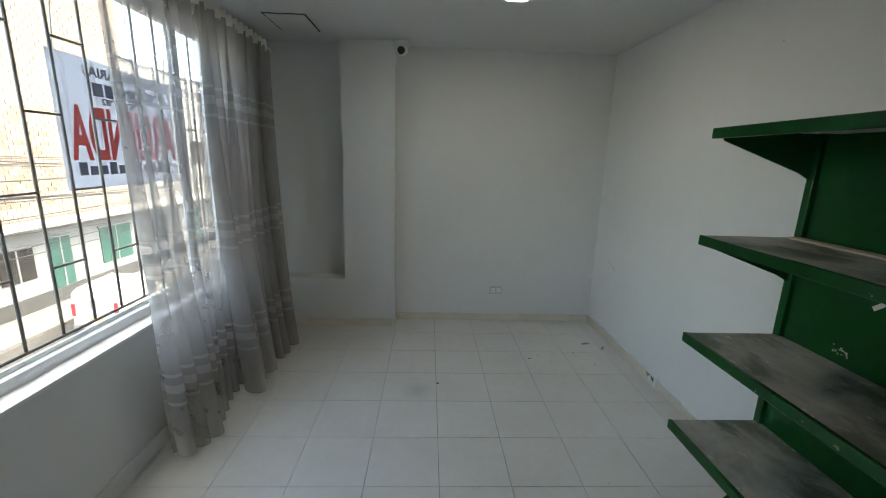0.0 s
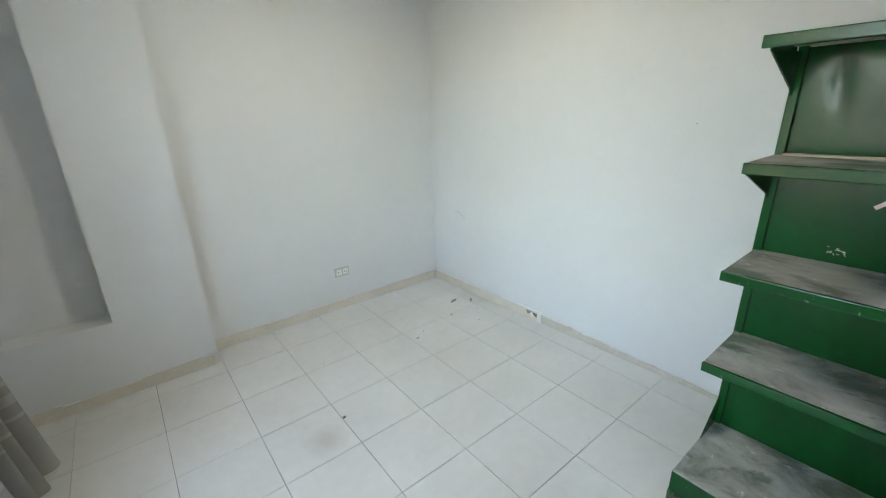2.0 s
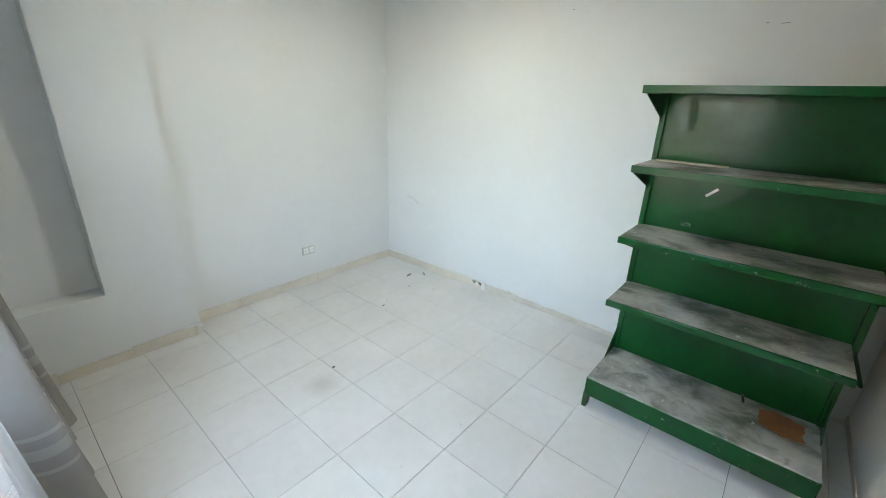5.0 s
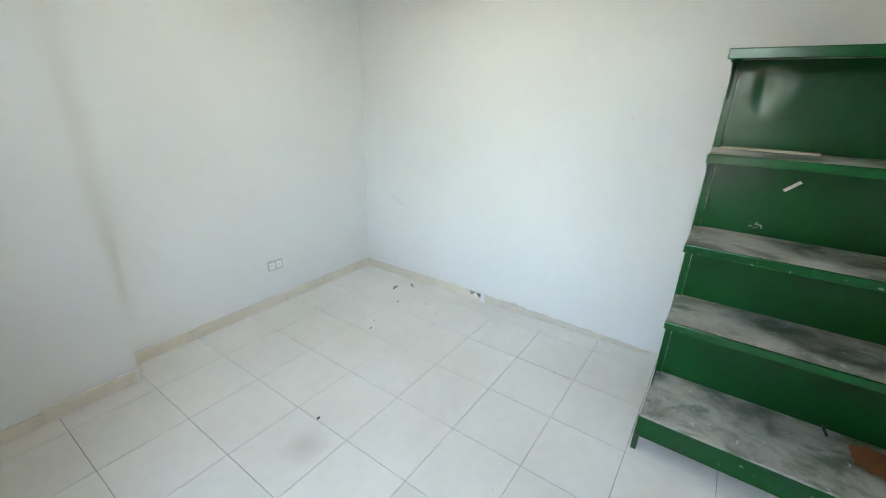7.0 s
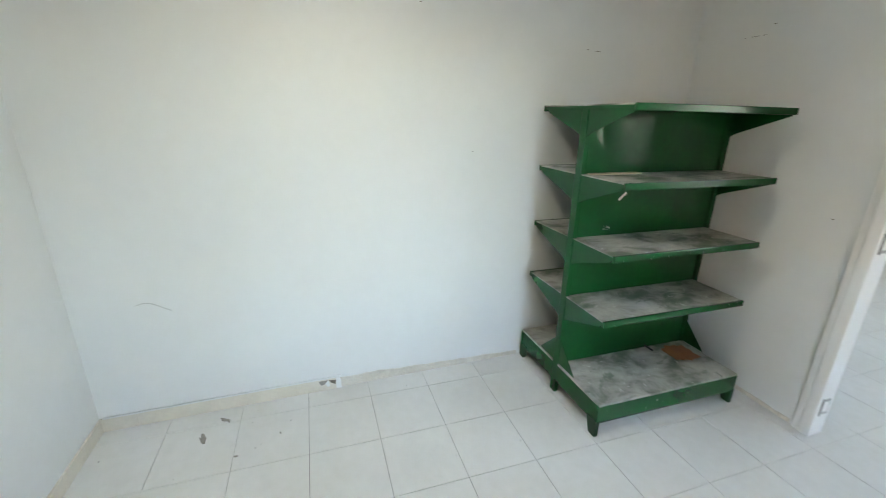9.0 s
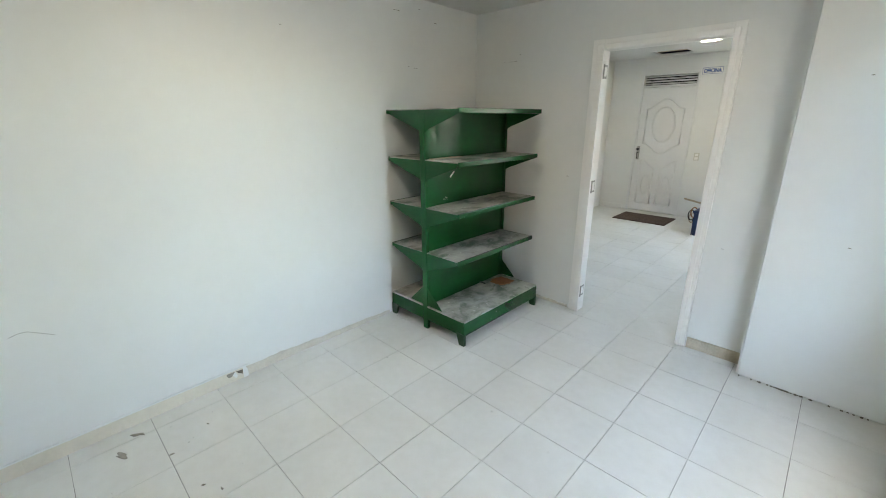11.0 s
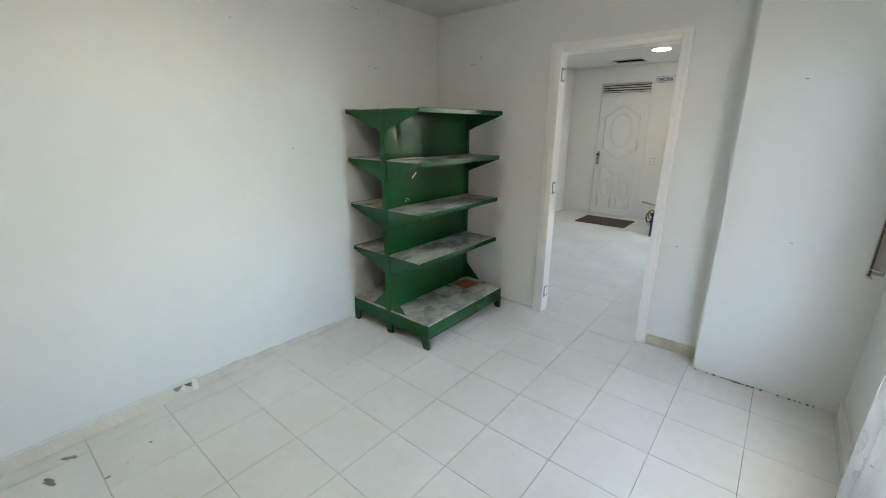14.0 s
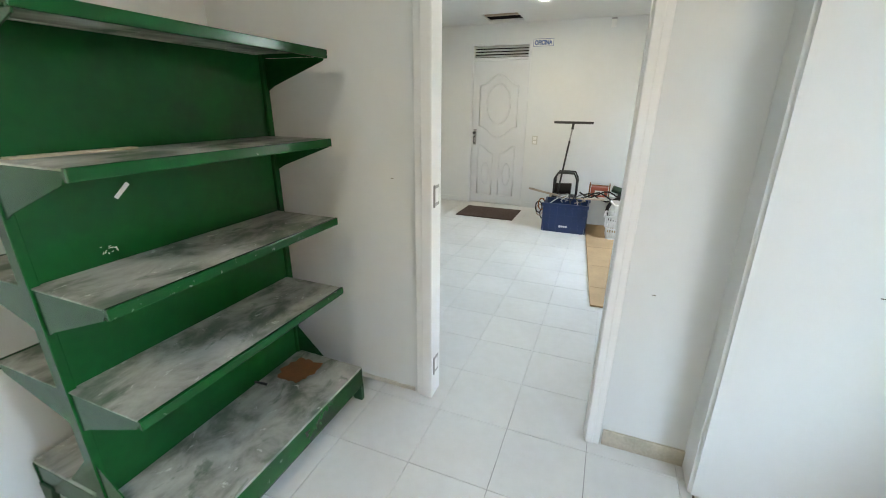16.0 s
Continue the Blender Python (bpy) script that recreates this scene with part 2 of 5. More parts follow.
def sheer(name, color, low, high, bands):
    """Woven sheer fabric; denser woven stripes at the given heights."""
    m = bpy.data.materials.new(name)
    m.use_nodes = True
    n, l = m.node_tree.nodes, m.node_tree.links
    n.remove(n["Principled BSDF"])
    out = n["Material Output"]
    geo = n.new("ShaderNodeNewGeometry")
    sep = n.new("ShaderNodeSeparateXYZ")
    l.new(geo.outputs["Position"], sep.inputs["Vector"])
    total = None
    for z, w in bands:
        c = n.new("ShaderNodeMath")
        c.operation = "COMPARE"
        c.inputs[1].default_value = z
        c.inputs[2].default_value = w
        l.new(sep.outputs["Z"], c.inputs[0])
        if total is None:
            total = c.outputs[0]
        else:
            a = n.new("ShaderNodeMath")
            a.operation = "MAXIMUM"
            l.new(total, a.inputs[0])
            l.new(c.outputs[0], a.inputs[1])
            total = a.outputs[0]
    mr = n.new("ShaderNodeMapRange")
    mr.inputs["To Min"].default_value = low
    mr.inputs["To Max"].default_value = high
    l.new(total, mr.inputs["Value"])
    nz = n.new("ShaderNodeTexNoise")
    nz.inputs["Scale"].default_value = 7
    l.new(geo.outputs["Position"], nz.inputs["Vector"])
    ad = n.new("ShaderNodeMath")
    ad.operation = "MULTIPLY_ADD"
    ad.inputs[1].default_value = 0.16
    l.new(nz.outputs["Fac"], ad.inputs[0])
    l.new(mr.outputs["Result"], ad.inputs[2])
    d = n.new("ShaderNodeBsdfDiffuse")
    d.inputs["Color"].default_value = (*color, 1)
    t = n.new("ShaderNodeBsdfTranslucent")
    t.inputs["Color"].default_value = (*color, 1)
    m1 = n.new("ShaderNodeMixShader")
    m1.inputs[0].default_value = 0.5
    l.new(d.outputs[0], m1.inputs[1])
    l.new(t.outputs[0], m1.inputs[2])
    tr = n.new("ShaderNodeBsdfTransparent")
    m2 = n.new("ShaderNodeMixShader")
    l.new(ad.outputs[0], m2.inputs[0])
    l.new(tr.outputs[0], m2.inputs[1])
    l.new(m1.outputs[0], m2.inputs[2])
    l.new(m2.outputs[0], out.inputs["Surface"])
    return m


def glass_mat():
    m = bpy.data.materials.new("window_glass")
    m.use_nodes = True
    n, l = m.node_tree.nodes, m.node_tree.links
    n.remove(n["Principled BSDF"])
    tr = n.new("ShaderNodeBsdfTransparent")
    tr.inputs["Color"].default_value = (0.93, 0.95, 0.94, 1)
    gl = n.new("ShaderNodeBsdfGlossy")
    gl.inputs["Roughness"].default_value = 0.02
    mx = n.new("ShaderNodeMixShader")
    mx.inputs[0].default_value = 0.04
    l.new(tr.outputs[0], mx.inputs[1])
    l.new(gl.outputs[0], mx.inputs[2])
    l.new(mx.outputs[0], n["Material Output"].inputs["Surface"])
    return m


def translucent(name, color, fac):
    """Printed vinyl that lets some daylight through."""
    m = mat(name, color, 0.6)
    n, l = m.node_tree.nodes, m.node_tree.links
    t = n.new("ShaderNodeBsdfTranslucent")
    t.inputs["Color"].default_value = (*color, 1)
    x = n.new("ShaderNodeMixShader")
    x.inputs[0].default_value = fac
    l.new(n["Principled BSDF"].outputs[0], x.inputs[1])
    l.new(t.outputs[0], x.inputs[2])
    l.new(x.outputs[0], n["Material Output"].inputs["Surface"])
    return m


M_WALL = wall_paint()
M_CEIL = mat("ceiling_paint", (0.70, 0.71, 0.70), 0.7, grain=0.05, scale=1.3, bump=0.08, bump_scale=20, spec=0.2)
M_TILE = tile_mat()
M_GROUT = grout_mat()
# paler grout copy: joints washed out by bright light, put into the colour
M_GROUT_WASHED = mat("light_washed_grout", (0.64, 0.635, 0.62), 0.9, grain=0.25, scale=3)
M_SKIRT = mat("beige_ceramic_skirting", (0.71, 0.66, 0.57), 0.5, grain=0.15, scale=6, bump=0.1, bump_scale=50)
M_MORTAR = mat("bare_mortar", (0.60, 0.54, 0.44), 0.9, grain=0.35, scale=9, bump=0.6, bump_scale=45)
M_SCAR = mat("pale_mortar_scar", (0.67, 0.63, 0.56), 0.9, grain=0.25, scale=9, bump=0.6, bump_scale=45)
M_WHITE = mat("white_enamel", (0.82, 0.82, 0.81), 0.32, grain=0.05, scale=3, bump=0.03, bump_scale=12)
M_DOOR = mat("grey_white_door_paint", (0.70, 0.715, 0.725), 0.4, grain=0.06, scale=3, bump=0.03, bump_scale=12)
M_ALU = mat("white_window_frame", (0.78, 0.79, 0.79), 0.4, grain=0.08, scale=5)
M_IRON = mat("grey_painted_iron", (0.36, 0.35, 0.335), 0.5, 0.3, grain=0.35, scale=14, bump=0.15)
M_STEEL = mat("steel", (0.42, 0.42, 0.41), 0.3, 0.9, grain=0.2, scale=20)
M_GREEN = green_enamel()
# pale chips for worn edges, made denser to stand in for the lips' white reflections
M_LIP = green_enamel("worn_glinting_enamel", 0.63, 0.72, 30)
M_DUST = dusty_green()
M_DARKGREEN = mat("dark_green_edge", (0.006, 0.06, 0.022), 0.45, grain=0.3, scale=9)
M_WOOD = mat("raw_lath", (0.52, 0.43, 0.33), 0.75, grain=0.3, scale=14, bump=0.2)
M_RUST = mat("brown_torn_paper", (0.30, 0.115, 0.035), 0.85, grain=0.5, scale=18, bump=0.5, bump_scale=60, var=(0.2, 0.09, 0.035))
M_PAPER = mat("white_paper", (0.75, 0.74, 0.68), 0.8, grain=0.1, scale=30)
M_PLASTIC = mat("ivory_plastic", (0.56, 0.55, 0.50), 0.4, grain=0.06, scale=12)
M_CLEARWHITE = mat("white_plastic", (0.80, 0.80, 0.78), 0.4, grain=0.06, scale=12)
M_BLACK = mat("black_plastic", (0.02, 0.02, 0.022), 0.45, grain=0.3, scale=12, bump=0.1)
# near-black; over the hatch, behind the door and in gaps it stands in for shade
M_DARK = mat("near_black", (0.018, 0.015, 0.013), 0.9, grain=0.3, scale=8)
M_BROWNMAT = mat("brown_coir", (0.085, 0.052, 0.042), 0.95, grain=0.4, scale=30, bump=0.8, bump_scale=220)
M_BLUE = mat("blue_crate_plastic", (0.010, 0.034, 0.115), 0.4, grain=0.25, scale=8)
M_CARD = mat("cardboard", (0.46, 0.31, 0.17), 0.85, grain=0.2, scale=6, bump=0.1)
M_RED = mat("red_plastic", (0.42, 0.09, 0.05), 0.5, grain=0.2, scale=8)
M_DEBRIS = mat("grey_crumbs", (0.17, 0.15, 0.12), 0.9, grain=0.4, scale=30)
M_FLAKE = mat("plaster_flake", (0.34, 0.32, 0.285), 0.9, grain=0.35, scale=40)
M_SIGNBLUE = mat("sign_blue", (0.03, 0.09, 0.30), 0.4)
M_GLASS = glass_mat()
STRIPES = [(1.76, 0.022), (1.68, 0.008), (1.83, 0.008), (1.03, 0.022), (0.95, 0.008), (1.10, 0.008), (0.40, 0.022), (0.32, 0.008), (0.47, 0.008)]
M_SHEER = sheer("grey_sheer_curtain", (0.50, 0.49, 0.475), 0.34, 0.56, STRIPES)
M_SHEER_DENSE = sheer("grey_sheer_doubled", (0.48, 0.465, 0.45), 0.58, 0.76, STRIPES)
M_HEADER = mat("curtain_header_tape", (0.68, 0.67, 0.64), 0.85, grain=0.15, scale=20, bump=0.3)
M_LED = glow("led_panel", (1.0, 0.985, 0.95), 2.4)


# ---- mesh helpers ----
def link(name, bm, material, parent=None, label=""):
    me = bpy.data.meshes.new(name)
    bm.to_mesh(me)
    bm.free()
    for mm in (material if isinstance(material, (list, tuple)) else [material]):
        me.materials.append(mm)
    ob = new(name, me)
    if parent is not None:
        ob.parent = parent
    if label:
        ob["label"] = label
    return ob


def part(name, bm, material, parent, label=""):
    return link(name, bm, material, parent, label)


def add_box(bm, lo, hi, bevel=0.0, m=None):
    """A box from corner lo to corner hi, added to bm."""
    r = bmesh.ops.create_cube(bm, size=1)
    vs = r["verts"]
    size = [b - a for a, b in zip(lo, hi)]
    for v in vs:
        v.co = Vector([lo[k] + (v.co[k] + 0.5) * size[k] for k in range(3)])
    if bevel > 0:
        es = list({e for v in vs for e in v.link_edges})
        r2 = bmesh.ops.bevel(bm, geom=es, offset=bevel, segments=2, affect="EDGES", profile=0.6)
        vs = list({v for f in r2["faces"] for v in f.verts} | {v for v in vs if v.is_valid})
    if m is not None:
        bmesh.ops.transform(bm, matrix=m, verts=vs)
    return vs


def box(lo, hi, bevel=0.0, m=None):
    bm = bmesh.new()
    add_box(bm, lo, hi, bevel, m)
    return bm


def add_tube(bm, points, radius, sides=8, closed=False):
    """A round bar along a line of points."""
    pts = [Vector(p) for p in points]
    rings = []
    n = len(pts)
    for i, p in enumerate(pts):
        a = pts[i - 1] if i > 0 else (pts[-1] if closed else p)
        b = pts[i + 1] if i < n - 1 else (pts[0] if closed else p)
        d = (b - a).normalized()
        q = d.to_track_quat("Z", "Y")
        rings.append([bm.verts.new(p + q @ Vector((radius * math.cos(k * math.tau / sides), radius * math.sin(k * math.tau / sides), 0))) for k in range(sides)])
    pairs = list(zip(rings, rings[1:])) + ([(rings[-1], rings[0])] if closed else [])
    for r0, r1 in pairs:
        for k in range(sides):
            bm.faces.new((r0[k], r0[(k + 1) % sides], r1[(k + 1) % sides], r1[k]))
    if not closed:
        bm.faces.new(rings[0][::-1])
        bm.faces.new(rings[-1])


def tube(points, radius, sides=8, closed=False):
    bm = bmesh.new()
    add_tube(bm, points, radius, sides, closed)
    for f in bm.faces:
        f.smooth = True
    return bm


def add_prism(bm, outline, axis, lo, hi):
    """A flat outline pushed along an axis ('x', 'y' or 'z') from lo to hi; the outline gives the two other coordinates in order."""
    def place(u, v, w):
        return {"x": (w, u, v), "y": (u, w, v), "z": (u, v, w)}[axis]
    a = [bm.verts.new(place(u, v, lo)) for u, v in outline]
    b = [bm.verts.new(place(u, v, hi)) for u, v in outline]
    k = len(outline)
    bm.faces.new(a[::-1])
    bm.faces.new(b)
    for i in range(k):
        bm.faces.new((a[i], a[(i + 1) % k], b[(i + 1) % k], b[i]))
    bmesh.ops.recalc_face_normals(bm, faces=bm.faces)


def prism(outline, axis, lo, hi):
    bm = bmesh.new()
    add_prism(bm, outline, axis, lo, hi)
    return bm


def disc(center, radius, height, sides=32, bevel=0.0):
    bm = bmesh.new()
    r = bmesh.ops.create_cone(bm, cap_ends=True, segments=sides, radius1=radius, radius2=radius, depth=height)
    bmesh.ops.translate(bm, verts=r["verts"], vec=center)
    if bevel:
        bmesh.ops.bevel(bm, geom=[e for e in bm.edges if len(e.link_faces) == 2 and e.calc_face_angle() > 1], offset=bevel, segments=2, affect="EDGES")
    return bm


def thing(name, at, label, category, group="", kind=""):
    return tagged(at_empty(name, at), label, category, group, kind)


def at_empty(name, at):
    ob = new(name)
    ob.empty_display_size = 0.1
    ob.location = at
    return ob


def moved(bm, at):
    """Shift a mesh given in world metres into the frame of a parent that stands at a place."""
    bmesh.ops.translate(bm, verts=bm.verts, vec=-Vector(at))
    return bm


def words(text, size, m, material, name, parent=None, extrude=0.0008, fit=0.0, bold=0.0):
    """Lettering as a mesh; m places it, its left end at the origin, its face along +z. fit: the wanted width."""
    cu = bpy.data.curves.new(name, "FONT")
    cu.body = text
    cu.size = size
    cu.extrude = extrude
    cu.offset = bold
    tmp = bpy.data.objects.new("tmp_text", cu)
    scene.collection.objects.link(tmp)
    dg = bpy.context.evaluated_depsgraph_get()
    me = bpy.data.meshes.new_from_object(tmp.evaluated_get(dg))
    bpy.data.objects.remove(tmp)
    bpy.data.curves.remove(cu)
    if fit:
        w = max(v.co.x for v in me.vertices)
        me.transform(Matrix.Diagonal((fit / w, 1, 1, 1)))
    me.transform(m)
    me.materials.clear()
    me.materials.append(material)
    ob = new(name, me)
    if parent is not None:
        ob.parent = parent
    return ob


# ---- structure ----
def structure(name, bm, material, label, category):
    return tagged(link(name, bm, material), label, category, kind="structure")


floor = structure("floor", box((-1.6, SOUTH - ST, -0.15), (2.3, NORTH + 0.2, -0.0065)), M_GROUT, "dark grout bed under off-white square floor tiles", "floor")
floor_next = structure("floor_next_room", box((-1.6, FAR - 0.15, -0.15), (2.3, SOUTH - ST, -0.0065)), M_GROUT_WASHED, "grout bed coloured pale for light-washed joints under off-white square floor tiles", "floor")

# east wall: skewed a little to the others
bm = bmesh.new()
add_prism(bm, [(east(SOUTH), SOUTH), (east(SOUTH) + 0.15, SOUTH), (east(NORTH) + 0.15, NORTH), (east(NORTH), NORTH)], "z", -0.15, CEIL)
structure("wall_east", bm, M_WALL, "plain white painted plaster wall with faint scuffs", "wall")
structure("wall_north", box((-0.38, NORTH, -0.15), (1.70, NORTH + 0.15, CEIL)), M_WALL, "white painted plaster wall with a low socket", "wall")
# pilaster and the low wall under the niche
bm = bmesh.new()
add_prism(bm, [(WEST, -0.15), (PIL_X, -0.15), (PIL_X, CEIL), (NICHE_X, CEIL), (NICHE_X, NICHE_Z), (WEST, NICHE_Z)], "y", PIL_Y, NORTH + 0.15)
es = [e for e in bm.edges if abs(e.verts[0].co.x - e.verts[1].co.x) < 1e-5 and abs(e.verts[0].co.y - e.verts[1].co.y) < 1e-5 and e.verts[0].co.y < PIL_Y + 0.01]
bmesh.ops.bevel(bm, geom=es, offset=0.008, segments=2, affect="EDGES")
structure("wall_pilaster", bm, M_WALL, "white plaster pilaster beside a shallow wall niche", "wall")
structure("wall_niche", box((WEST, NORTH - 0.02, NICHE_Z), (NICHE_X, NORTH + 0.15, CEIL)), M_WALL, "shaded white back wall of the shallow niche", "wall")

# window wall with its opening
y0, y1, z0, z1 = WIN
bm = bmesh.new()
X0, X1 = WEST - WT, WEST
add_box(bm, (X0, SOUTH - ST, -0.15), (X1, y0, CEIL))
add_box(bm, (X0, y1, -0.15), (X1, NORTH + 0.15, CEIL))
add_box(bm, (X0, y0, -0.15), (X1, y1, z0))
add_box(bm, (X0, y0, z1), (X1, y1, CEIL))
structure("wall_west", bm, M_WALL, "white plaster window wall with a wide barred window", "wall")

# door wall
bm = bmesh.new()
add_box(bm, (OPEN_L + 0.03, SOUTH - ST, -0.15), (2.3, SOUTH, CEIL2))
add_box(bm, (WEST, SOUTH - ST, -0.15), (OPEN_R - 0.03, SOUTH, CEIL2))
add_box(bm, (OPEN_R - 0.03, SOUTH - ST, OPEN_Z + 0.03), (OPEN_L + 0.03, SOUTH, CEIL2))
structure("wall_south", bm, M_WALL, "white plaster wall with a doorway to the next room", "wall")
bm = box((WEST, SOUTH, 0.005), (COL_X, COL_Y, CEIL))
for v in bm.verts:
    if v.co.z > 1 and v.co.x > WEST + 0.1:
        v.co.x += 0.035
es = [e for e in bm.edges if abs(e.verts[0].co.z - e.verts[1].co.z) > 1 and e.verts[0].co.x > COL_X - 0.01 and e.verts[1].co.x > COL_X - 0.01 and e.verts[0].co.y > COL_Y - 0.01]
bmesh.ops.bevel(bm, geom=es, offset=0.012, segments=3, affect="EDGES")
structure("wall_column", bm, M_WALL, "boxed-out white plaster column beside the doorway", "column")

# ceilings
structure("ceiling", box((WEST - WT, SOUTH, CEIL), (1.75, NORTH + 0.15, CEIL + 0.12)), M_CEIL, "plain white plasterboard ceiling", "ceiling")
bm = bmesh.new()
hx0, hx1, hy0, hy1 = 0.92, 1.36, -3.86, -3.42
for lo, hi in (((WEST, FAR), (hx0, SOUTH - ST)), ((hx1, FAR), (EAST2, SOUTH - ST)), ((hx0, FAR), (hx1, hy0)), ((hx0, hy1), (hx1, SOUTH - ST))):
    add_box(bm, (*lo, CEIL2), (*hi, CEIL2 + 0.02))
structure("ceiling_next_room", bm, M_CEIL, "white ceiling with an open rectangular hatch", "ceiling")

# next room
bm = bmesh.new()
DX0, DX1, DZ = 0.835, 1.655, 2.19
add_box(bm, (DX1, FAR - 0.15, -0.15), (EAST2 + 0.15, FAR, CEIL2))
add_box(bm, (WEST - WT, FAR - 0.15, -0.15), (DX0, FAR, CEIL2))
add_box(bm, (DX0, FAR - 0.15, DZ), (DX1, FAR, CEIL2))
structure("wall_far", bm, M_WALL, "white painted wall around a panelled entrance door", "wall")
structure("wall_next_east", box((EAST2, FAR, -0.15), (EAST2 + 0.15, SOUTH - ST, CEIL2)), M_WALL, "plain white side wall of the next room", "wall")
# unseen street wall; its opening is added to let daylight into the next room
bm = bmesh.new()
wy0, wy1 = -2.7, -1.3
add_box(bm, (X0, FAR, -0.15), (X1, wy0, CEIL2))
add_box(bm, (X0, wy1, -0.15), (X1, SOUTH - ST, CEIL2))
add_box(bm, (X0, wy0, -0.15), (X1, wy1, 0.65))
add_box(bm, (X0, wy0, 2.2), (X1, wy1, CEIL2))
structure("wall_next_west", bm, M_WALL, "unseen white street wall of the next room with an added window opening", "wall")
# unseen box added behind the door to keep skylight out of the louvres
bm = bmesh.new()
add_box(bm, (0.6, FAR - 1.3, -0.15), (1.9, FAR - 1.2, 2.5))
add_box(bm, (0.5, FAR - 1.3, -0.15), (0.6, FAR - 0.15, 2.5))
add_box(bm, (1.9, FAR - 1.3, -0.15), (2.0, FAR - 0.15, 2.5))
add_box(bm, (0.5, FAR - 1.3, 2.5), (2.0, FAR - 0.15, 2.6))
add_box(bm, (0.5, FAR - 1.3, -0.25), (2.0, FAR - 0.15, -0.15))
structure("wall_hallway", bm, M_DARK, "unseen near-black box added to darken the louvre gaps", "wall")
# box added over the hatch to block the sky, near-black in place of shade
bm = bmesh.new()
zc = CEIL2 + 0.02
add_box(bm, (hx0 - 0.1, hy0 - 0.1, zc + 0.3), (hx1 + 0.1, hy1 + 0.1, zc + 0.33))
for lo, hi in (((hx0 - 0.1, hy0 - 0.1), (hx0 - 0.08, hy1 + 0.1)), ((hx1 + 0.08, hy0 - 0.1), (hx1 + 0.1, hy1 + 0.1)), ((hx0 - 0.08, hy0 - 0.1), (hx1 + 0.08, hy0 - 0.08)), ((hx0 - 0.08, hy1 + 0.08), (hx1 + 0.08, hy1 + 0.1))):
    add_box(bm, (*lo, zc), (*hi, zc + 0.3))
structure("ceiling_void", bm, M_DARK, "added near-black box over the open hatch, its colour standing in for shade", "ceiling")

# skirting
def skirting(name, boxes, label, material=None):
    """Ceramic skirting in pieces along a wall; each box is one piece."""
    root = thing(name, (0, 0, 0), label, "baseboard", kind="structure")
    for lo, hi in boxes:
        part("skirting_tile", box(lo, hi, 0.003), material or M_SKIRT, root)
    return root


def runs(a, b, step):
    out, x = [], a
    while x < b - 0.01:
        out.append((x, min(b, x + step) - 0.0007))
        x += step
    return out


H = 0.072
skirting("baseboard_north", [((a, NORTH - 0.012, 0.0), (b, NORTH, H)) for a, b in runs(PIL_X, east(NORTH) - 0.012, 0.33)], "beige ceramic skirting with painted top edge")
skirting("baseboard_pilaster", [((a, PIL_Y - 0.012, 0.0), (b, PIL_Y, H - (0.012 if i == 1 else 0))) for i, (a, b) in enumerate(runs(WEST, PIL_X - 0.02, 0.34))], "beige skirting, loose and cracked at its end")
# lifted, painted-over end of the skirting at the pilaster corner
bm = prism([(PIL_X - 0.10, 0.078), (PIL_X - 0.02, 0.070), (PIL_X + 0.012, 0.045), (PIL_X + 0.006, 0.060), (PIL_X - 0.004, 0.082)], "y", PIL_Y - 0.018, PIL_Y - 0.002)
structure("trim_lifted", bm, M_WALL, "lifted painted plaster lip over the skirting end", "baseboard")
root = thing("baseboard_east", (0, 0, 0), "beige ceramic skirting broken off half way along the wall", "baseboard", kind="structure")
for a, b in runs(2.56, NORTH, 0.33):
    bm = bmesh.new()
    add_prism(bm, [(east(a) - 0.013, a), (east(a) + 0.002, a), (east(b) + 0.002, b), (east(b) - 0.013, b)], "z", 0, H)
    part("skirting_tile", bm, M_SKIRT, root)
# bead of paint along the top of the skirting
part("paint_bead", tube([(east(y) - 0.008, y, H + 0.003 + 0.003 * noise.noise((y * 9, 0, 0))) for y in np.linspace(2.53, 3.69, 40)], 0.006, 6), M_WALL, root, "dried white paint bead")


def ragged_strip(name, p, q, h0, h1, out, label, seed):
    """Bare mortar where skirting came off: thin, with a torn upper edge."""
    bm = bmesh.new()
    p, q = Vector((*p, 0)), Vector((*q, 0))
    n = 48
    nrm = Vector((-(q - p).y, (q - p).x, 0)).normalized() * out
    prev = None
    for i in range(n + 1):
        f = i / n
        c = p.lerp(q, f)
        h = h0 + (h1 - h0) * f + 0.012 * noise.noise((f * 7 + seed, seed, 0)) + 0.005 * noise.noise((f * 31, seed, 2))
        h = max(0.004, h)
        row = [bm.verts.new(c + nrm), bm.verts.new(c + nrm + Vector((0, 0, h))), bm.verts.new(c + Vector((0, 0, h + 0.002)))]
        if prev:
            for k in range(2):
                bm.faces.new((prev[k], row[k], row[k + 1], prev[k + 1]))
        prev = row
    bmesh.ops.recalc_face_normals(bm, faces=bm.faces)
    return structure(name, bm, M_SCAR, label, "baseboard")


ragged_strip("trim_torn_east", (east(2.56), 2.56), (east(1.37), 1.37), 0.064, 0.022, -0.005, "bare beige mortar strip left by torn-off skirting", 1.0)
ragged_strip("trim_torn_south", (east(SOUTH), SOUTH), (0.50, SOUTH), 0.035, 0.02, -0.006, "torn plaster edge at the foot of the wall", 4.0)
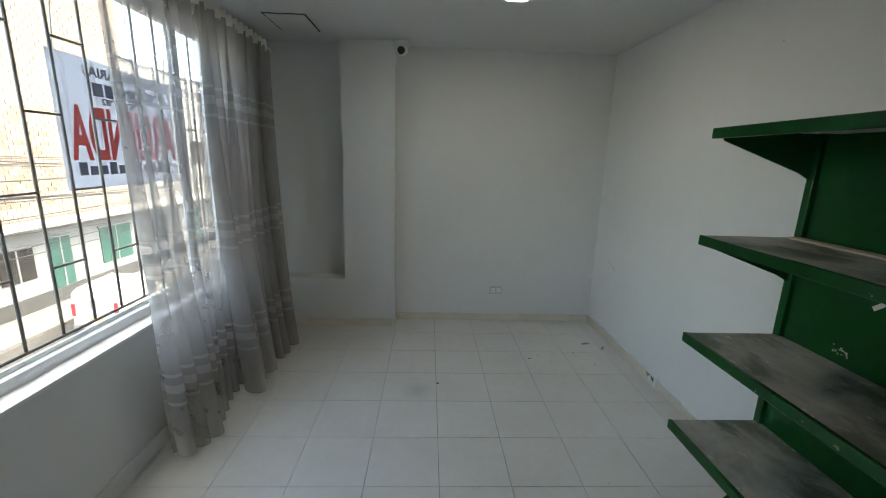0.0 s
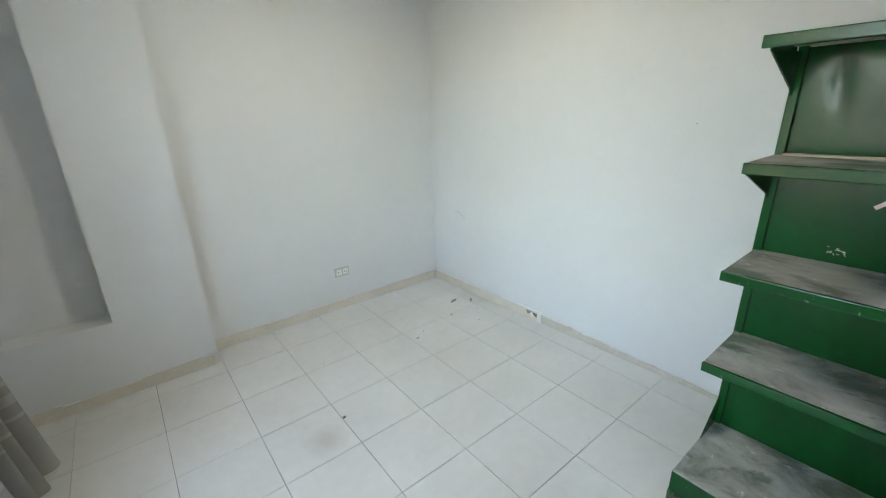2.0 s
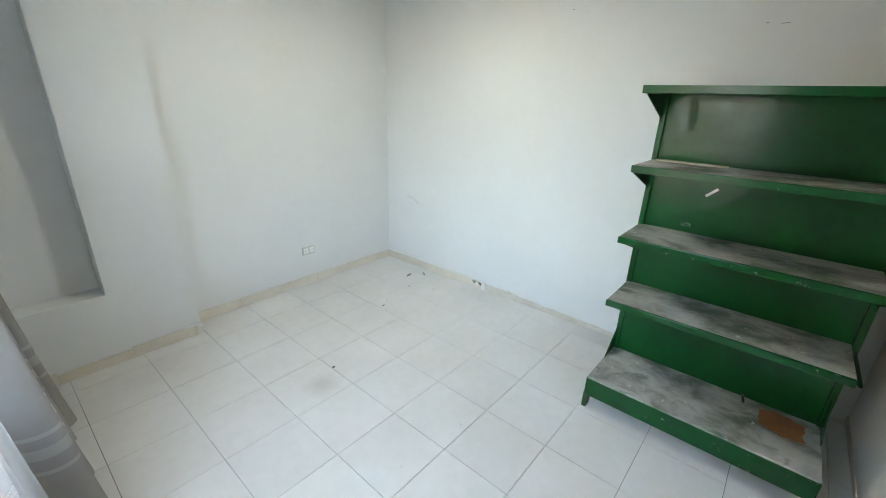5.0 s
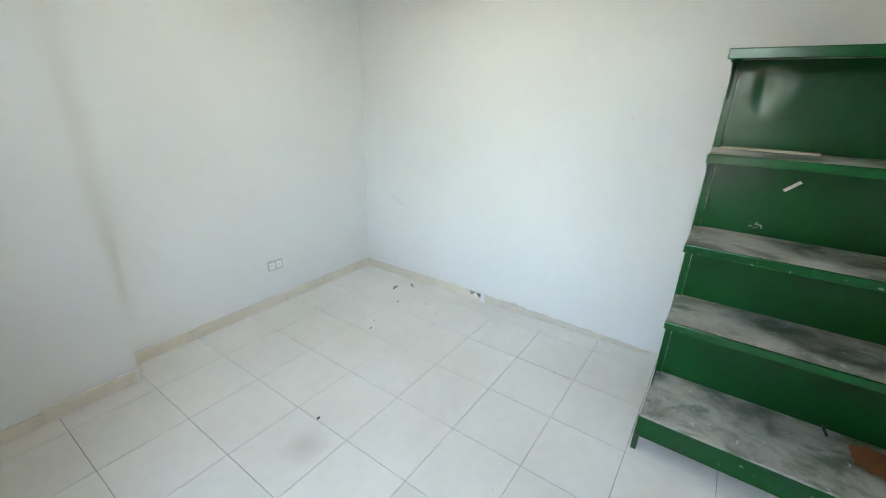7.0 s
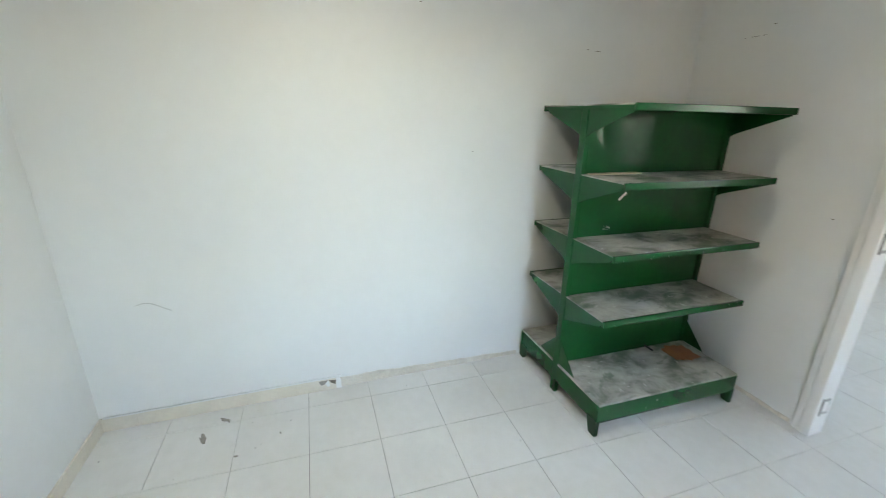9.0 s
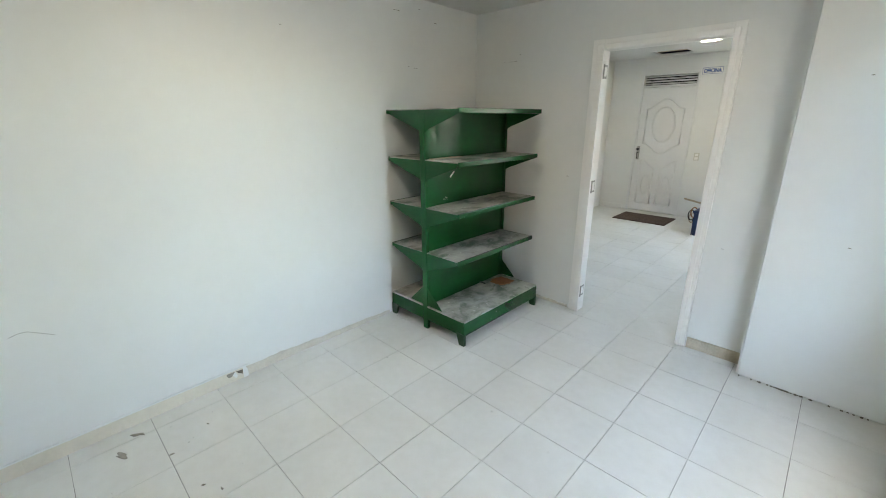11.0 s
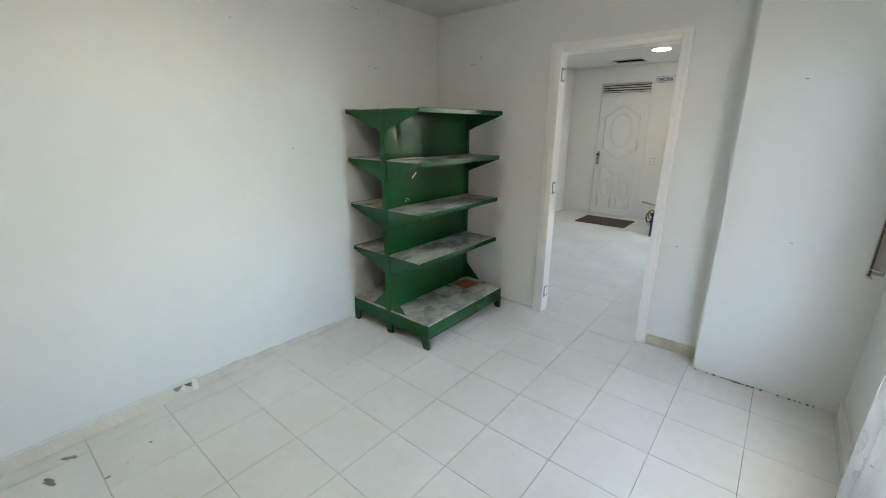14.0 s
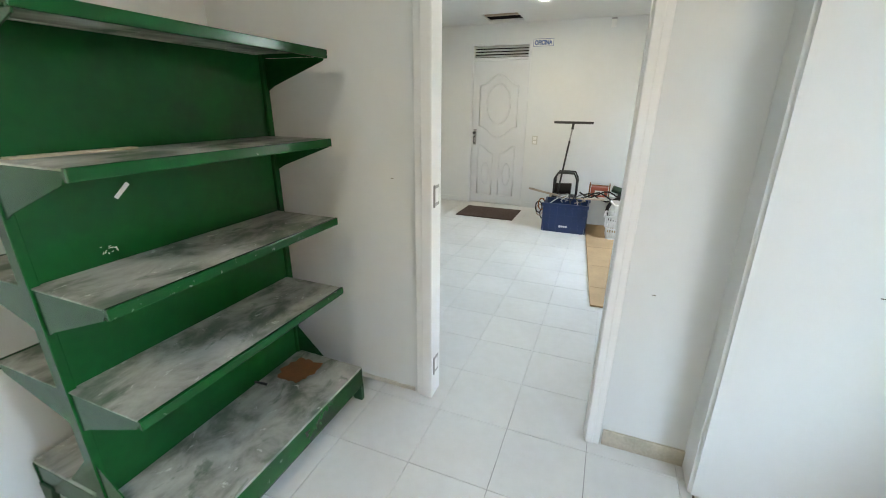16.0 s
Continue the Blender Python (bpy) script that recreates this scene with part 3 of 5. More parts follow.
# stub of bare skirting between the doorway and the column
bm = box((COL_X, SOUTH, 0.0), (-0.41, SOUTH + 0.012, 0.078), 0.003)
structure("baseboard_stub", bm, M_MORTAR, "unpainted beige skirting stub beside the door casing", "baseboard")
skirting("baseboard_west", [((WEST, a, 0.0), (WEST + 0.014, b, 0.085)) for a, b in runs(COL_Y, PIL_Y - 0.013, 0.34)], "white-painted ceramic skirting under the window", M_WALL)
skirting("baseboard_far", [((a, FAR, 0.0), (b, FAR + 0.012, 0.075)) for a, b in runs(WEST, DX0 - 0.06, 0.33)] + [((a, FAR, 0.0), (b, FAR + 0.012, 0.075)) for a, b in runs(DX1 + 0.06, EAST2, 0.33)], "pale ceramic skirting of the next room", M_WALL)
skirting("baseboard_next_east", [((EAST2 - 0.012, a, 0.0), (EAST2, b, 0.075)) for a, b in runs(FAR + 0.02, SOUTH - ST, 0.33)], "pale ceramic skirting of the next room", M_WALL)

# ---- doorway between the rooms ----
door = thing("door_1", (0.04, SOUTH - ST / 2, 0), "white-painted wooden door frame with bare hinge plates, leaf taken off", "door frame", kind="structure")
AT = door.location.copy()
F = SOUTH + 0.018
def dpart(name, lo, hi, material=M_WHITE, bevel=0.004, label="", parent=None):
    return part(name, moved(box(lo, hi, bevel), AT), material, parent or door, label)
dpart("casing", (OPEN_L - 0.004, SOUTH - 0.002, 0.0), (OPEN_L + 0.078, F, OPEN_Z + 0.07))
dpart("casing", (OPEN_R - 0.062, SOUTH - 0.002, 0.0), (OPEN_R - 0.002, F, OPEN_Z + 0.07))
dpart("casing", (OPEN_R - 0.002, SOUTH - 0.002, OPEN_Z + 0.002), (OPEN_L + 0.002, F - 0.002, OPEN_Z + 0.068))
dpart("casing_bead", (OPEN_L - 0.006, F - 0.004, 0.0), (OPEN_L + 0.046, F + 0.009, OPEN_Z + 0.040), bevel=0.006)
dpart("casing_bead", (OPEN_R - 0.036, F - 0.004, 0.0), (OPEN_R - 0.004, F + 0.006, OPEN_Z + 0.040), bevel=0.005)
dpart("casing_bead", (OPEN_R - 0.004, F - 0.004, OPEN_Z + 0.004), (OPEN_L - 0.006, F + 0.006, OPEN_Z + 0.038), bevel=0.005)
dpart("jamb", (OPEN_L - 0.003, SOUTH - ST - 0.01, 0.0), (OPEN_L + 0.03, SOUTH, OPEN_Z + 0.03))
dpart("jamb", (OPEN_R - 0.03, SOUTH - ST - 0.01, 0.0), (OPEN_R + 0.003, SOUTH, OPEN_Z + 0.03))
dpart("head_jamb", (OPEN_R, SOUTH - ST - 0.01, OPEN_Z), (OPEN_L, SOUTH, OPEN_Z + 0.03))
for z in (0.175, 1.037, 1.845):
    h = part("hinge_plate", moved(box((OPEN_L - 0.0055, SOUTH - 0.060, z - 0.045), (OPEN_L - 0.0025, SOUTH - 0.004, z + 0.045), 0.001), AT), M_STEEL, door, "worn steel hinge plate, half painted over")
    part("paint_patch", moved(box((OPEN_L - 0.0068, SOUTH - 0.052, z - 0.030), (OPEN_L - 0.005, SOUTH - 0.016, z + 0.032), 0.0006), AT), M_WHITE, h)
    part("knuckle", moved(tube([(OPEN_L - 0.004, SOUTH - 0.003, z - 0.048), (OPEN_L - 0.004, SOUTH - 0.003, z + 0.048)], 0.006), AT), M_IRON, h)

# ---- entrance door in the far wall ----
fd = thing("door_2", ((DX0 + DX1) / 2, FAR, 0), "white embossed metal entrance door under a louvred transom", "door", kind="structure")
AT = fd.location.copy()
def fpart(name, bm, material=M_DOOR, label="", parent=None):
    return part(name, moved(bm, AT), material, parent or fd, label)
LEAFZ = 1.985
fpart("frame_post", box((DX0, FAR - 0.08, 0), (DX0 + 0.035, FAR + 0.012, DZ), 0.003))
fpart("frame_post", box((DX1 - 0.035, FAR - 0.08, 0), (DX1, FAR + 0.012, DZ), 0.003))
fpart("frame_head", box((DX0 + 0.035, FAR - 0.08, DZ - 0.03), (DX1 - 0.035, FAR + 0.012, DZ), 0.003))
fpart("transom_bar", box((DX0 + 0.035, FAR - 0.08, LEAFZ), (DX1 - 0.035, FAR + 0.012, LEAFZ + 0.03), 0.003))
for i in range(4):
    z = LEAFZ + 0.05 + i * 0.036
    bm = bmesh.new()
    add_box(bm, (DX0 + 0.035, -0.014, -0.003), (DX1 - 0.035, 0.014, 0.003), 0.0, Matrix.Translation((0, FAR - 0.03, z)) @ Matrix.Rotation(radians(-40), 4, "X"))
    fpart("louvre_slat", bm)
leaf2 = fpart("door_leaf", box((DX0 + 0.037, FAR - 0.05, 0.012), (DX1 - 0.037, FAR - 0.008, LEAFZ - 0.004), 0.003), label="white embossed steel leaf")


def raised(points, r=0.009):
    bm = tube([(x, FAR - 0.007, z) for x, z in points], r, 8, True)
    return bm


def oval(cx, cz, rx, rz, n=36):
    return [(cx + rx * math.cos(k * math.tau / n), cz + rz * math.sin(k * math.tau / n)) for k in range(n)]


cx = (DX0 + DX1) / 2
# upper field: arched head and foot round an oval
field = [(cx - 0.27, 1.12), (cx - 0.27, 1.66)]
field += [(cx - 0.27 + 0.54 * k / 14, 1.66 + 0.15 * math.sin(math.pi * k / 14) ** 2) for k in range(1, 15)]
field += [(cx + 0.27, 1.12)] + [(cx + 0.27 - 0.54 * k / 14, 1.12 - 0.15 * math.sin(math.pi * k / 14) ** 2) for k in range(1, 14)]
fpart("embossed_field", raised(field))
fpart("embossed_oval", raised(oval(cx, 1.42, 0.17, 0.27)))
bm = bmesh.new()
r = bmesh.ops.create_uvsphere(bm, u_segments=32, v_segments=12, radius=1)
bmesh.ops.transform(bm, matrix=Matrix.Translation((cx, FAR - 0.010, 1.42)) @ Matrix.Diagonal((0.15, 0.014, 0.25, 1)), verts=bm.verts)
fpart("oval_boss", bm)
for s in (-1, 1):
    lo = [(cx + s * 0.05, 0.14), (cx + s * 0.27, 0.14), (cx + s * 0.27, 0.86)]
    lo += [(cx + s * (0.27 - 0.22 * k / 8), 0.86 - 0.12 * math.sin(math.pi / 2 * k / 8) ** 2) for k in range(1, 9)]
    fpart("embossed_panel", raised(lo))
    fpart("embossed_oval", raised(oval(cx + s * 0.16, 0.45, 0.055, 0.16)))
lock = fpart("lock_plate", box((DX1 - 0.105, FAR - 0.01, 0.86), (DX1 - 0.06, FAR + 0.004, 1.08), 0.004), M_STEEL, "worn chrome lock plate")
part("lock_knob", moved(tube([(DX1 - 0.082, FAR + 0.002, 1.03), (DX1 - 0.082, FAR + 0.05, 1.03)], 0.018, 12), AT), M_BLACK, lock)
part("pull_handle", moved(tube([(DX1 - 0.082, FAR + 0.004, 0.98), (DX1 - 0.082, FAR + 0.045, 0.97), (DX1 - 0.082, FAR + 0.045, 0.89), (DX1 - 0.082, FAR + 0.004, 0.88)], 0.008, 8), AT), M_BLACK, lock)

# ---- window ----
win = thing("window_1", (WEST - 0.1, (y0 + y1) / 2, z0), "wide white-framed sliding window with clear glass", "window", kind="structure")
AT = win.location.copy()
def wpart(name, lo, hi, material=M_ALU, bevel=0.003, label=""):
    return part(name, moved(box(lo, hi, bevel), AT), material, win, label)
FX0, FX1 = WEST - 0.14, WEST - 0.08
wpart("window_frame", (FX0, y0, z0), (FX1, y1, z0 + 0.05))
wpart("window_frame", (FX0, y0, z1 - 0.04), (FX1, y1, z1))
wpart("window_frame", (FX0, y0, z0 + 0.05), (FX1, y0 + 0.04, z1 - 0.04))
wpart("window_frame", (FX0, y1 - 0.04, z0 + 0.05), (FX1, y1, z1 - 0.04))
wpart("track", (FX0 + 0.02, y0 + 0.04, z0 + 0.05), (FX0 + 0.03, y1 - 0.04, z0 + 0.07))
wpart("window_sill", (WEST - 0.08, y0, z0 - 0.012), (WEST + 0.006, y1, z0 + 0.004), M_WHITE, 0.003, "white-painted inner sill")
mid = 2.62
wpart("mullion", (FX0 + 0.012, mid - 0.025, z0 + 0.05), (FX1 - 0.012, mid + 0.025, z1 - 0.04))
for a, b in ((y0 + 0.04, mid - 0.025), (mid + 0.025, y1 - 0.04)):
    p = wpart("pane", (FX0 + 0.028, a, z0 + 0.05), (FX0 + 0.032, b, z1 - 0.04), M_GLASS, 0)
    p.visible_shadow = False
# unseen window added to light the next room, same make
win2 = thing("window_2", (WEST - 0.1, (wy0 + wy1) / 2, 0.65), "white-framed unseen window, added to light the next room", "window", kind="structure")
AT = win2.location.copy()
for lo, hi in (((FX0, wy0, 0.65), (FX1, wy1, 0.70)), ((FX0, wy0, 2.16), (FX1, wy1, 2.2)), ((FX0, wy0, 0.70), (FX1, wy0 + 0.04, 2.16)), ((FX0, wy1 - 0.04, 0.70), (FX1, wy1, 2.16))):
    part("window_frame", moved(box(lo, hi, 0.003), AT), M_ALU, win2)
p = part("pane", moved(box((FX0 + 0.028, wy0 + 0.04, 0.70), (FX0 + 0.032, wy1 - 0.04, 2.16)), AT), M_GLASS, win2)
p.visible_shadow = False

# iron grille on the inside of the window
gr = thing("window_grille", (WEST + 0.03, 2.0, 0.8), "grey-painted iron window grille with staggered crossbars", "grille")
AT = gr.location.copy()
GX, GB, GT = WEST + 0.03, 0.815, 2.27
STEP = 0.1425
bars_y = [0.958 + STEP * k for k in range(1, 16)]
part("outer_bar", moved(tube([(GX, 0.975, GT), (GX, 0.975, 0.875), (GX, 0.985, 0.858), (GX, 1.10, 0.838), (GX, 1.30, GB + 0.004), (GX, bars_y[-1], GB), (GX, bars_y[-1], GT)], 0.0065), AT), M_IRON, gr)
for y in bars_y[1:-1]:
    part("bar", moved(tube([(GX, y, GB), (GX, y, GT)], 0.0055), AT), M_IRON, gr)
ys = [0.975] + bars_y[1:]
for i, (a, b) in enumerate(zip(ys, ys[1:])):
    for z in ((1.335, 1.865) if i % 2 == 0 else (1.07, 1.60, 2.13)):
        part("crossbar", moved(tube([(GX, a, z), (GX, b, z)], 0.0048, 6), AT), M_IRON, gr)
for y, z in ((0.972, 1.015), (0.972, 1.9), (3.05, 0.99)):
    part("fixing_stud", moved(tube([(GX, y, z), (WEST - 0.01, y - 0.01, z)], 0.011, 8), AT), M_IRON, gr)

# ---- curtain ----
def curtain_bm(ya, yb, ztop, zbot, folds, amp, x0, seed, flare=0.07, slant=0.0):
    """One gathered sheer: tight pleats at the head, loose deep folds at the hem."""
    bm = bmesh.new()
    nu, nv = folds * 18, 40
    rows = []
    for j in range(nv + 1):
        v = j / nv
        z = ztop + (zbot - ztop) * v
        row = []
        for i in range(nu + 1):
            u = i / nu
            ph = u * folds * math.tau + 0.9 * noise.noise((u * 5, v * 0.8, seed)) * 2
            a = amp * (0.35 + 0.8 * v) * (0.75 + 0.9 * noise.noise((u * 6, seed, v * 0.7)))
            x = x0 + a * math.sin(ph) + flare * v * v + 0.05 * v * noise.noise((u * 2.2, v, seed + 3))
            y = ya + (yb - ya) * u + 0.85 * a * math.cos(ph) - 0.10 * (u - 0.1) * v + slant * v * (1 - u)
            zz = z + 0.014 * v * v * math.sin(u * 9 + seed)
            row.append(bm.verts.new((x, y, zz)))
        rows.append(row)
    for a, b in zip(rows, rows[1:]):
        for i in range(nu):
            f = bm.faces.new((a[i], a[i + 1], b[i + 1], b[i]))
            f.smooth = True
    return bm


ROD_Z, ROD_X = 2.245, WEST + 0.13
cu = thing("curtain", (ROD_X, 2.6, 0.02), "grey sheer curtain with woven stripes, half drawn aside", "curtain")
AT = cu.location.copy()
part("sheer_panel", moved(curtain_bm(1.74, 2.72, ROD_Z - 0.01, 0.012, 8, 0.052, ROD_X, 1.3, 0.035, 0.10), AT), M_SHEER, cu)
part("gathered_panel", moved(curtain_bm(2.42, 3.38, ROD_Z - 0.01, 0.03, 8, 0.075, ROD_X + 0.02, 5.1, 0.11), AT), M_SHEER_DENSE, cu)
part("lining_panel", moved(curtain_bm(2.80, 3.38, ROD_Z - 0.01, 0.04, 7, 0.055, ROD_X - 0.02, 8.7, 0.11), AT), M_SHEER_DENSE, cu)
bm = bmesh.new()
prev = None
for i in range(241):
    u = i / 240
    y = 1.76 + 1.60 * u
    x = ROD_X + 0.016 + 0.014 * math.sin(u * math.tau * 22)
    row = [bm.verts.new((x, y, ROD_Z - 0.03)), bm.verts.new((x, y, ROD_Z + 0.035 + 0.006 * math.sin(u * math.tau * 22)))]
    if prev:
        bm.faces.new((prev[0], row[0], row[1], prev[1])).smooth = True
    prev = row
part("header_tape", moved(bm, AT), M_HEADER, cu, "pleated off-white header tape")
rod = thing("curtain_rod", (ROD_X, 2.2, ROD_Z), "thin white curtain rod on wall brackets", "curtain rod")
AT = rod.location.copy()
part("rail", moved(tube([(ROD_X, 0.95, ROD_Z), (ROD_X, 3.42, ROD_Z)], 0.009), AT), M_WHITE, rod)
part("finial", moved(tube([(ROD_X, 3.42, ROD_Z), (ROD_X + 0.002, 3.45, ROD_Z - 0.006)], 0.013), AT), M_WHITE, rod)
for y in (1.0, 2.2, 3.40):
    part("bracket", moved(tube([(ROD_X, y, ROD_Z - 0.008), (ROD_X - 0.06, y, ROD_Z - 0.012), (WEST - 0.005, y, ROD_Z + 0.02)], 0.006), AT), M_STEEL, rod)


# ---- green display shelving ----
def gondola():
    """Double-sided steel shop shelving: two posts, back panels, four tilted-bracket shelves a side, a footed base."""
    px, ya, yb = 1.113, 0.41, 1.345
    root = thing("display_shelf", (px, (ya + yb) / 2, 0), "worn green steel double-sided shop shelving, dusty and empty", "shelving unit")
    at = root.location.copy()

    def g(name, bm, material=M_GREEN, label="", parent=None):
        return part(name, moved(bm, at), material, parent or root, label)

    def dent(u, v, a, side):
        """The creased dent near the top of the highest front panel."""
        if side > 0 or a < 1.2:
            return 0.0
        return 0.0045 * math.exp(-((u - 0.90 - 0.05 * (v - 0.7)) / 0.022) ** 2 - ((v - 0.72) / 0.16) ** 2) + 0.0015 * math.exp(-((u - 0.74) / 0.05) ** 2 - ((v - 0.90) / 0.07) ** 2)

    for y in (ya + 0.012, yb - 0.012):
        g("post", box((px - 0.024, y - 0.013, 0.0), (px + 0.024, y + 0.013, 1.594), 0.003))
    zs = (0.19, 0.615, 0.945, 1.275, 1.60)
    for a, b in zip(zs, zs[1:]):
        bm = bmesh.new()
        nx, nz = 60, 14
        for side in (-1, 1):
            grid = [[bm.verts.new((px + side * (0.010 + 0.0009 * noise.noise((i * 0.16, k * 0.30, a * 3 + side)) - dent(i / nx, k / nz, a, side)), ya + 0.027 + (yb - ya - 0.054) * i / nx, a - 0.05 + (b - a + 0.04) * k / nz)) for k in range(nz + 1)] for i in range(nx + 1)]
            for i in range(nx):
                for k in range(nz):
                    f = bm.faces.new((grid[i][k], grid[i + 1][k], grid[i + 1][k + 1], grid[i][k + 1]))
                    f.smooth = True
        bmesh.ops.recalc_face_normals(bm, faces=bm.faces)
        g("back_panel", bm, M_GREEN, "slightly dented glossy green back panel")
    for z in zs[1:]:
        top = z == zs[-1]
        for side in (-1, 1):
            reach = 0.335 if side < 0 else (0.35 if top else 0.37)
            if top:
                reach += 0.005
            e = px + side * reach
            lo_y, hi_y = (ya + 0.016, yb + 0.008) if top else (ya + 0.026, yb - 0.004)
            x_lo, x_hi = sorted((px + side * 0.012, e))
            bm = bmesh.new()
            add_box(bm, (x_lo, lo_y, z - 0.006), (x_hi, hi_y, z), 0.002)
            sh = g("shelf_board", bm, M_DUST, "green shelf board under grey dust")
            l_lo, l_hi = sorted((e, e - side * 0.012))
            g("shelf_lip", box((l_lo - 0.001, lo_y - 0.001, z - 0.030), (l_hi + 0.001, hi_y + 0.001, z + 0.0015), 0.003), M_LIP, "", sh)
            for y in (lo_y + 0.001, hi_y - 0.003):
                g("shelf_side", box((x_lo, y, z - 0.022), (x_hi - 0.002, y + 0.002, z - 0.0005)), M_GREEN, "", sh)
            for y in (ya + 0.004, yb - 0.010):
                pts = [(px + side * 0.024, z - 0.022), (e - side * 0.02, z - 0.022), (e - side * 0.03, z - 0.036), (px + side * 0.06, z - 0.125), (px + side * 0.024, z - 0.145)]
                g("bracket", prism(pts, "y", y, y + 0.005), M_GREEN)
    # base: two decks, kick plates and feet
    for side in (-1, 1):
        e = px + side * 0.395
        x_lo, x_hi = sorted((px + side * 0.014, e))
        z = zs[0]
        deck = g("base_deck", box((x_lo, ya + 0.008, z - 0.012), (x_hi, yb + 0.0, z), 0.003), M_DUST, "green base deck under grey dust")
        k_lo, k_hi = sorted((e, e - side * 0.016))
        g("kick_plate", box((k_lo, ya + 0.004, 0.075), (k_hi, yb + 0.004, z - 0.003), 0.012), M_LIP, "", deck)
        for y in (ya + 0.006, yb - 0.012):
            g("base_side", box((x_lo, y, 0.075), (x_hi - 0.004, y + 0.012, z - 0.012), 0.002), M_GREEN, "", deck)
            pts = [(e, 0.0), (e - side * 0.045, 0.0), (e - side * 0.075, 0.09), (e, 0.09)]
            yy = y + (0.0 if y > 1 else 0.0)
            g("foot", prism(pts, "y", yy - 0.004, yy + 0.018), M_DARKGREEN)
            gus = [(px + side * 0.024, z + 0.005), (px + side * 0.17, z + 0.005), (px + side * 0.024, z + 0.15)]
            g("gusset", prism(gus, "y", y + 0.004, y + 0.008), M_GREEN)
    return root


gondola()

# things lying on the shelving
lath = tagged(link("wood_lath", box((1.040, 1.02, 1.2755), (1.078, 1.315, 1.2815), 0.001), M_WOOD), "thin raw wooden lath lying on a shelf", "wood strip")


def torn_sheet(name, cx, cy, z, w, d, material, seed, label, category):
    """A small torn flat scrap with an uneven outline and curled edge."""
    bm = bmesh.new()
    n = 40
    top = []
    for k in range(n):
        a = k * math.tau / n
        rr = 0.5 * (1 + 0.38 * noise.noise((math.cos(a) * 2.6 + seed, math.sin(a) * 3.1, seed + 0.5)))
        sq = 1 / max(abs(math.cos(a)), abs(math.sin(a))) ** 0.7
        top.append((cx + w * rr * sq * math.cos(a), cy + d * rr * sq * math.sin(a), z + 0.003 + 0.006 * max(0, noise.noise((a, seed, 5)))))
    c = bm.verts.new((cx, cy, z + 0.003))
    tv = [bm.verts.new(p) for p in top]
    bv = [bm.verts.new((p[0], p[1], z + 0.0003)) for p in top]
    for k in range(n):
        bm.faces.new((c, tv[k], tv[(k + 1) % n]))
        bm.faces.new((tv[k], bv[k], bv[(k + 1) % n], tv[(k + 1) % n]))
    bm.faces.new(bv[::-1])
    bmesh.ops.recalc_face_normals(bm, faces=bm.faces)
    return tagged(link(name, bm, material), label, category)


torn_sheet("paper_scrap", 0.985, 0.555, 0.190, 0.15, 0.17, M_RUST, 2.0, "torn rust-brown paper scrap on the shelf base", "paper scrap")
clip = tagged(link("peg", tube([(1.098, 0.715, 0.20), (1.04, 0.705, 0.196)], 0.006, 6), M_BLACK), "small black peg lying on the shelf base", "peg")
# strip of torn tape stuck to the back panel
bm = box((-0.0008, -0.029, -0.006), (0.0008, 0.029, 0.006))
bmesh.ops.transform(bm, matrix=Matrix.Translation((1.1003, 1.06, 1.152)) @ Matrix.Rotation(radians(-42), 4, "X"), verts=bm.verts)
tagged(link("tape_scrap", bm, M_PAPER), "torn white tape scrap stuck on green steel", "tape")

bm = bmesh.new()
rm = random.Random(9)
for k in range(20):
    w = rm.uniform(0.0015, 0.005)
    add_box(bm, (-0.0004, -w, -0.0007), (0.0004, w, 0.0007), 0, Matrix.Translation((1.1004, 1.134 + rm.uniform(-0.022, 0.022), 0.985 + rm.uniform(-0.012, 0.012))) @ Matrix.Rotation(radians(rm.uniform(0, 180)), 4, "X"))
tagged(link("scratch_marks", bm, M_PAPER), "pale scribbled scratches on the green panel", "scratches", kind="stuff")

# ---- sockets, camera, lamps ----
def outlet(at, normal_deg, label, name, w=0.115, h=0.072):
    """A faceplate with two sockets; at is on the wall, normal_deg turns it about z from facing -y."""
    root = thing(name, at, label, "wall socket" if name == "wall_socket" else "light switch")
    root.rotation_euler = (0, 0, radians(normal_deg))
    plate = part("faceplate", box((-w / 2, -0.010, -h / 2), (w / 2, 0.0, h / 2), 0.004), M_PLASTIC, root)
    for s in (-1, 1):
        if w > h:
            part("socket_face", box((s * 0.026 - 0.02, -0.0125, -0.022), (s * 0.026 + 0.02, -0.009, 0.022), 0.002), M_CLEARWHITE, plate)
            for dx in (-0.006, 0.006):
                part("slot", box((s * 0.026 + dx - 0.0012, -0.0131, -0.006), (s * 0.026 + dx + 0.0012, -0.012, 0.006)), M_BLACK, plate)
        else:
            part("rocker", box((-0.022, -0.0135, s * 0.026 - 0.018), (0.022, -0.009, s * 0.026 + 0.018), 0.002), M_CLEARWHITE, plate)
    return root


outlet((0.565, NORTH, 0.30), 0, "ivory double wall socket low on the wall", "wall_socket")
outlet((0.70, FAR, 0.955), 180, "ivory double light switch beside the door", "light_switch", 0.072, 0.115)

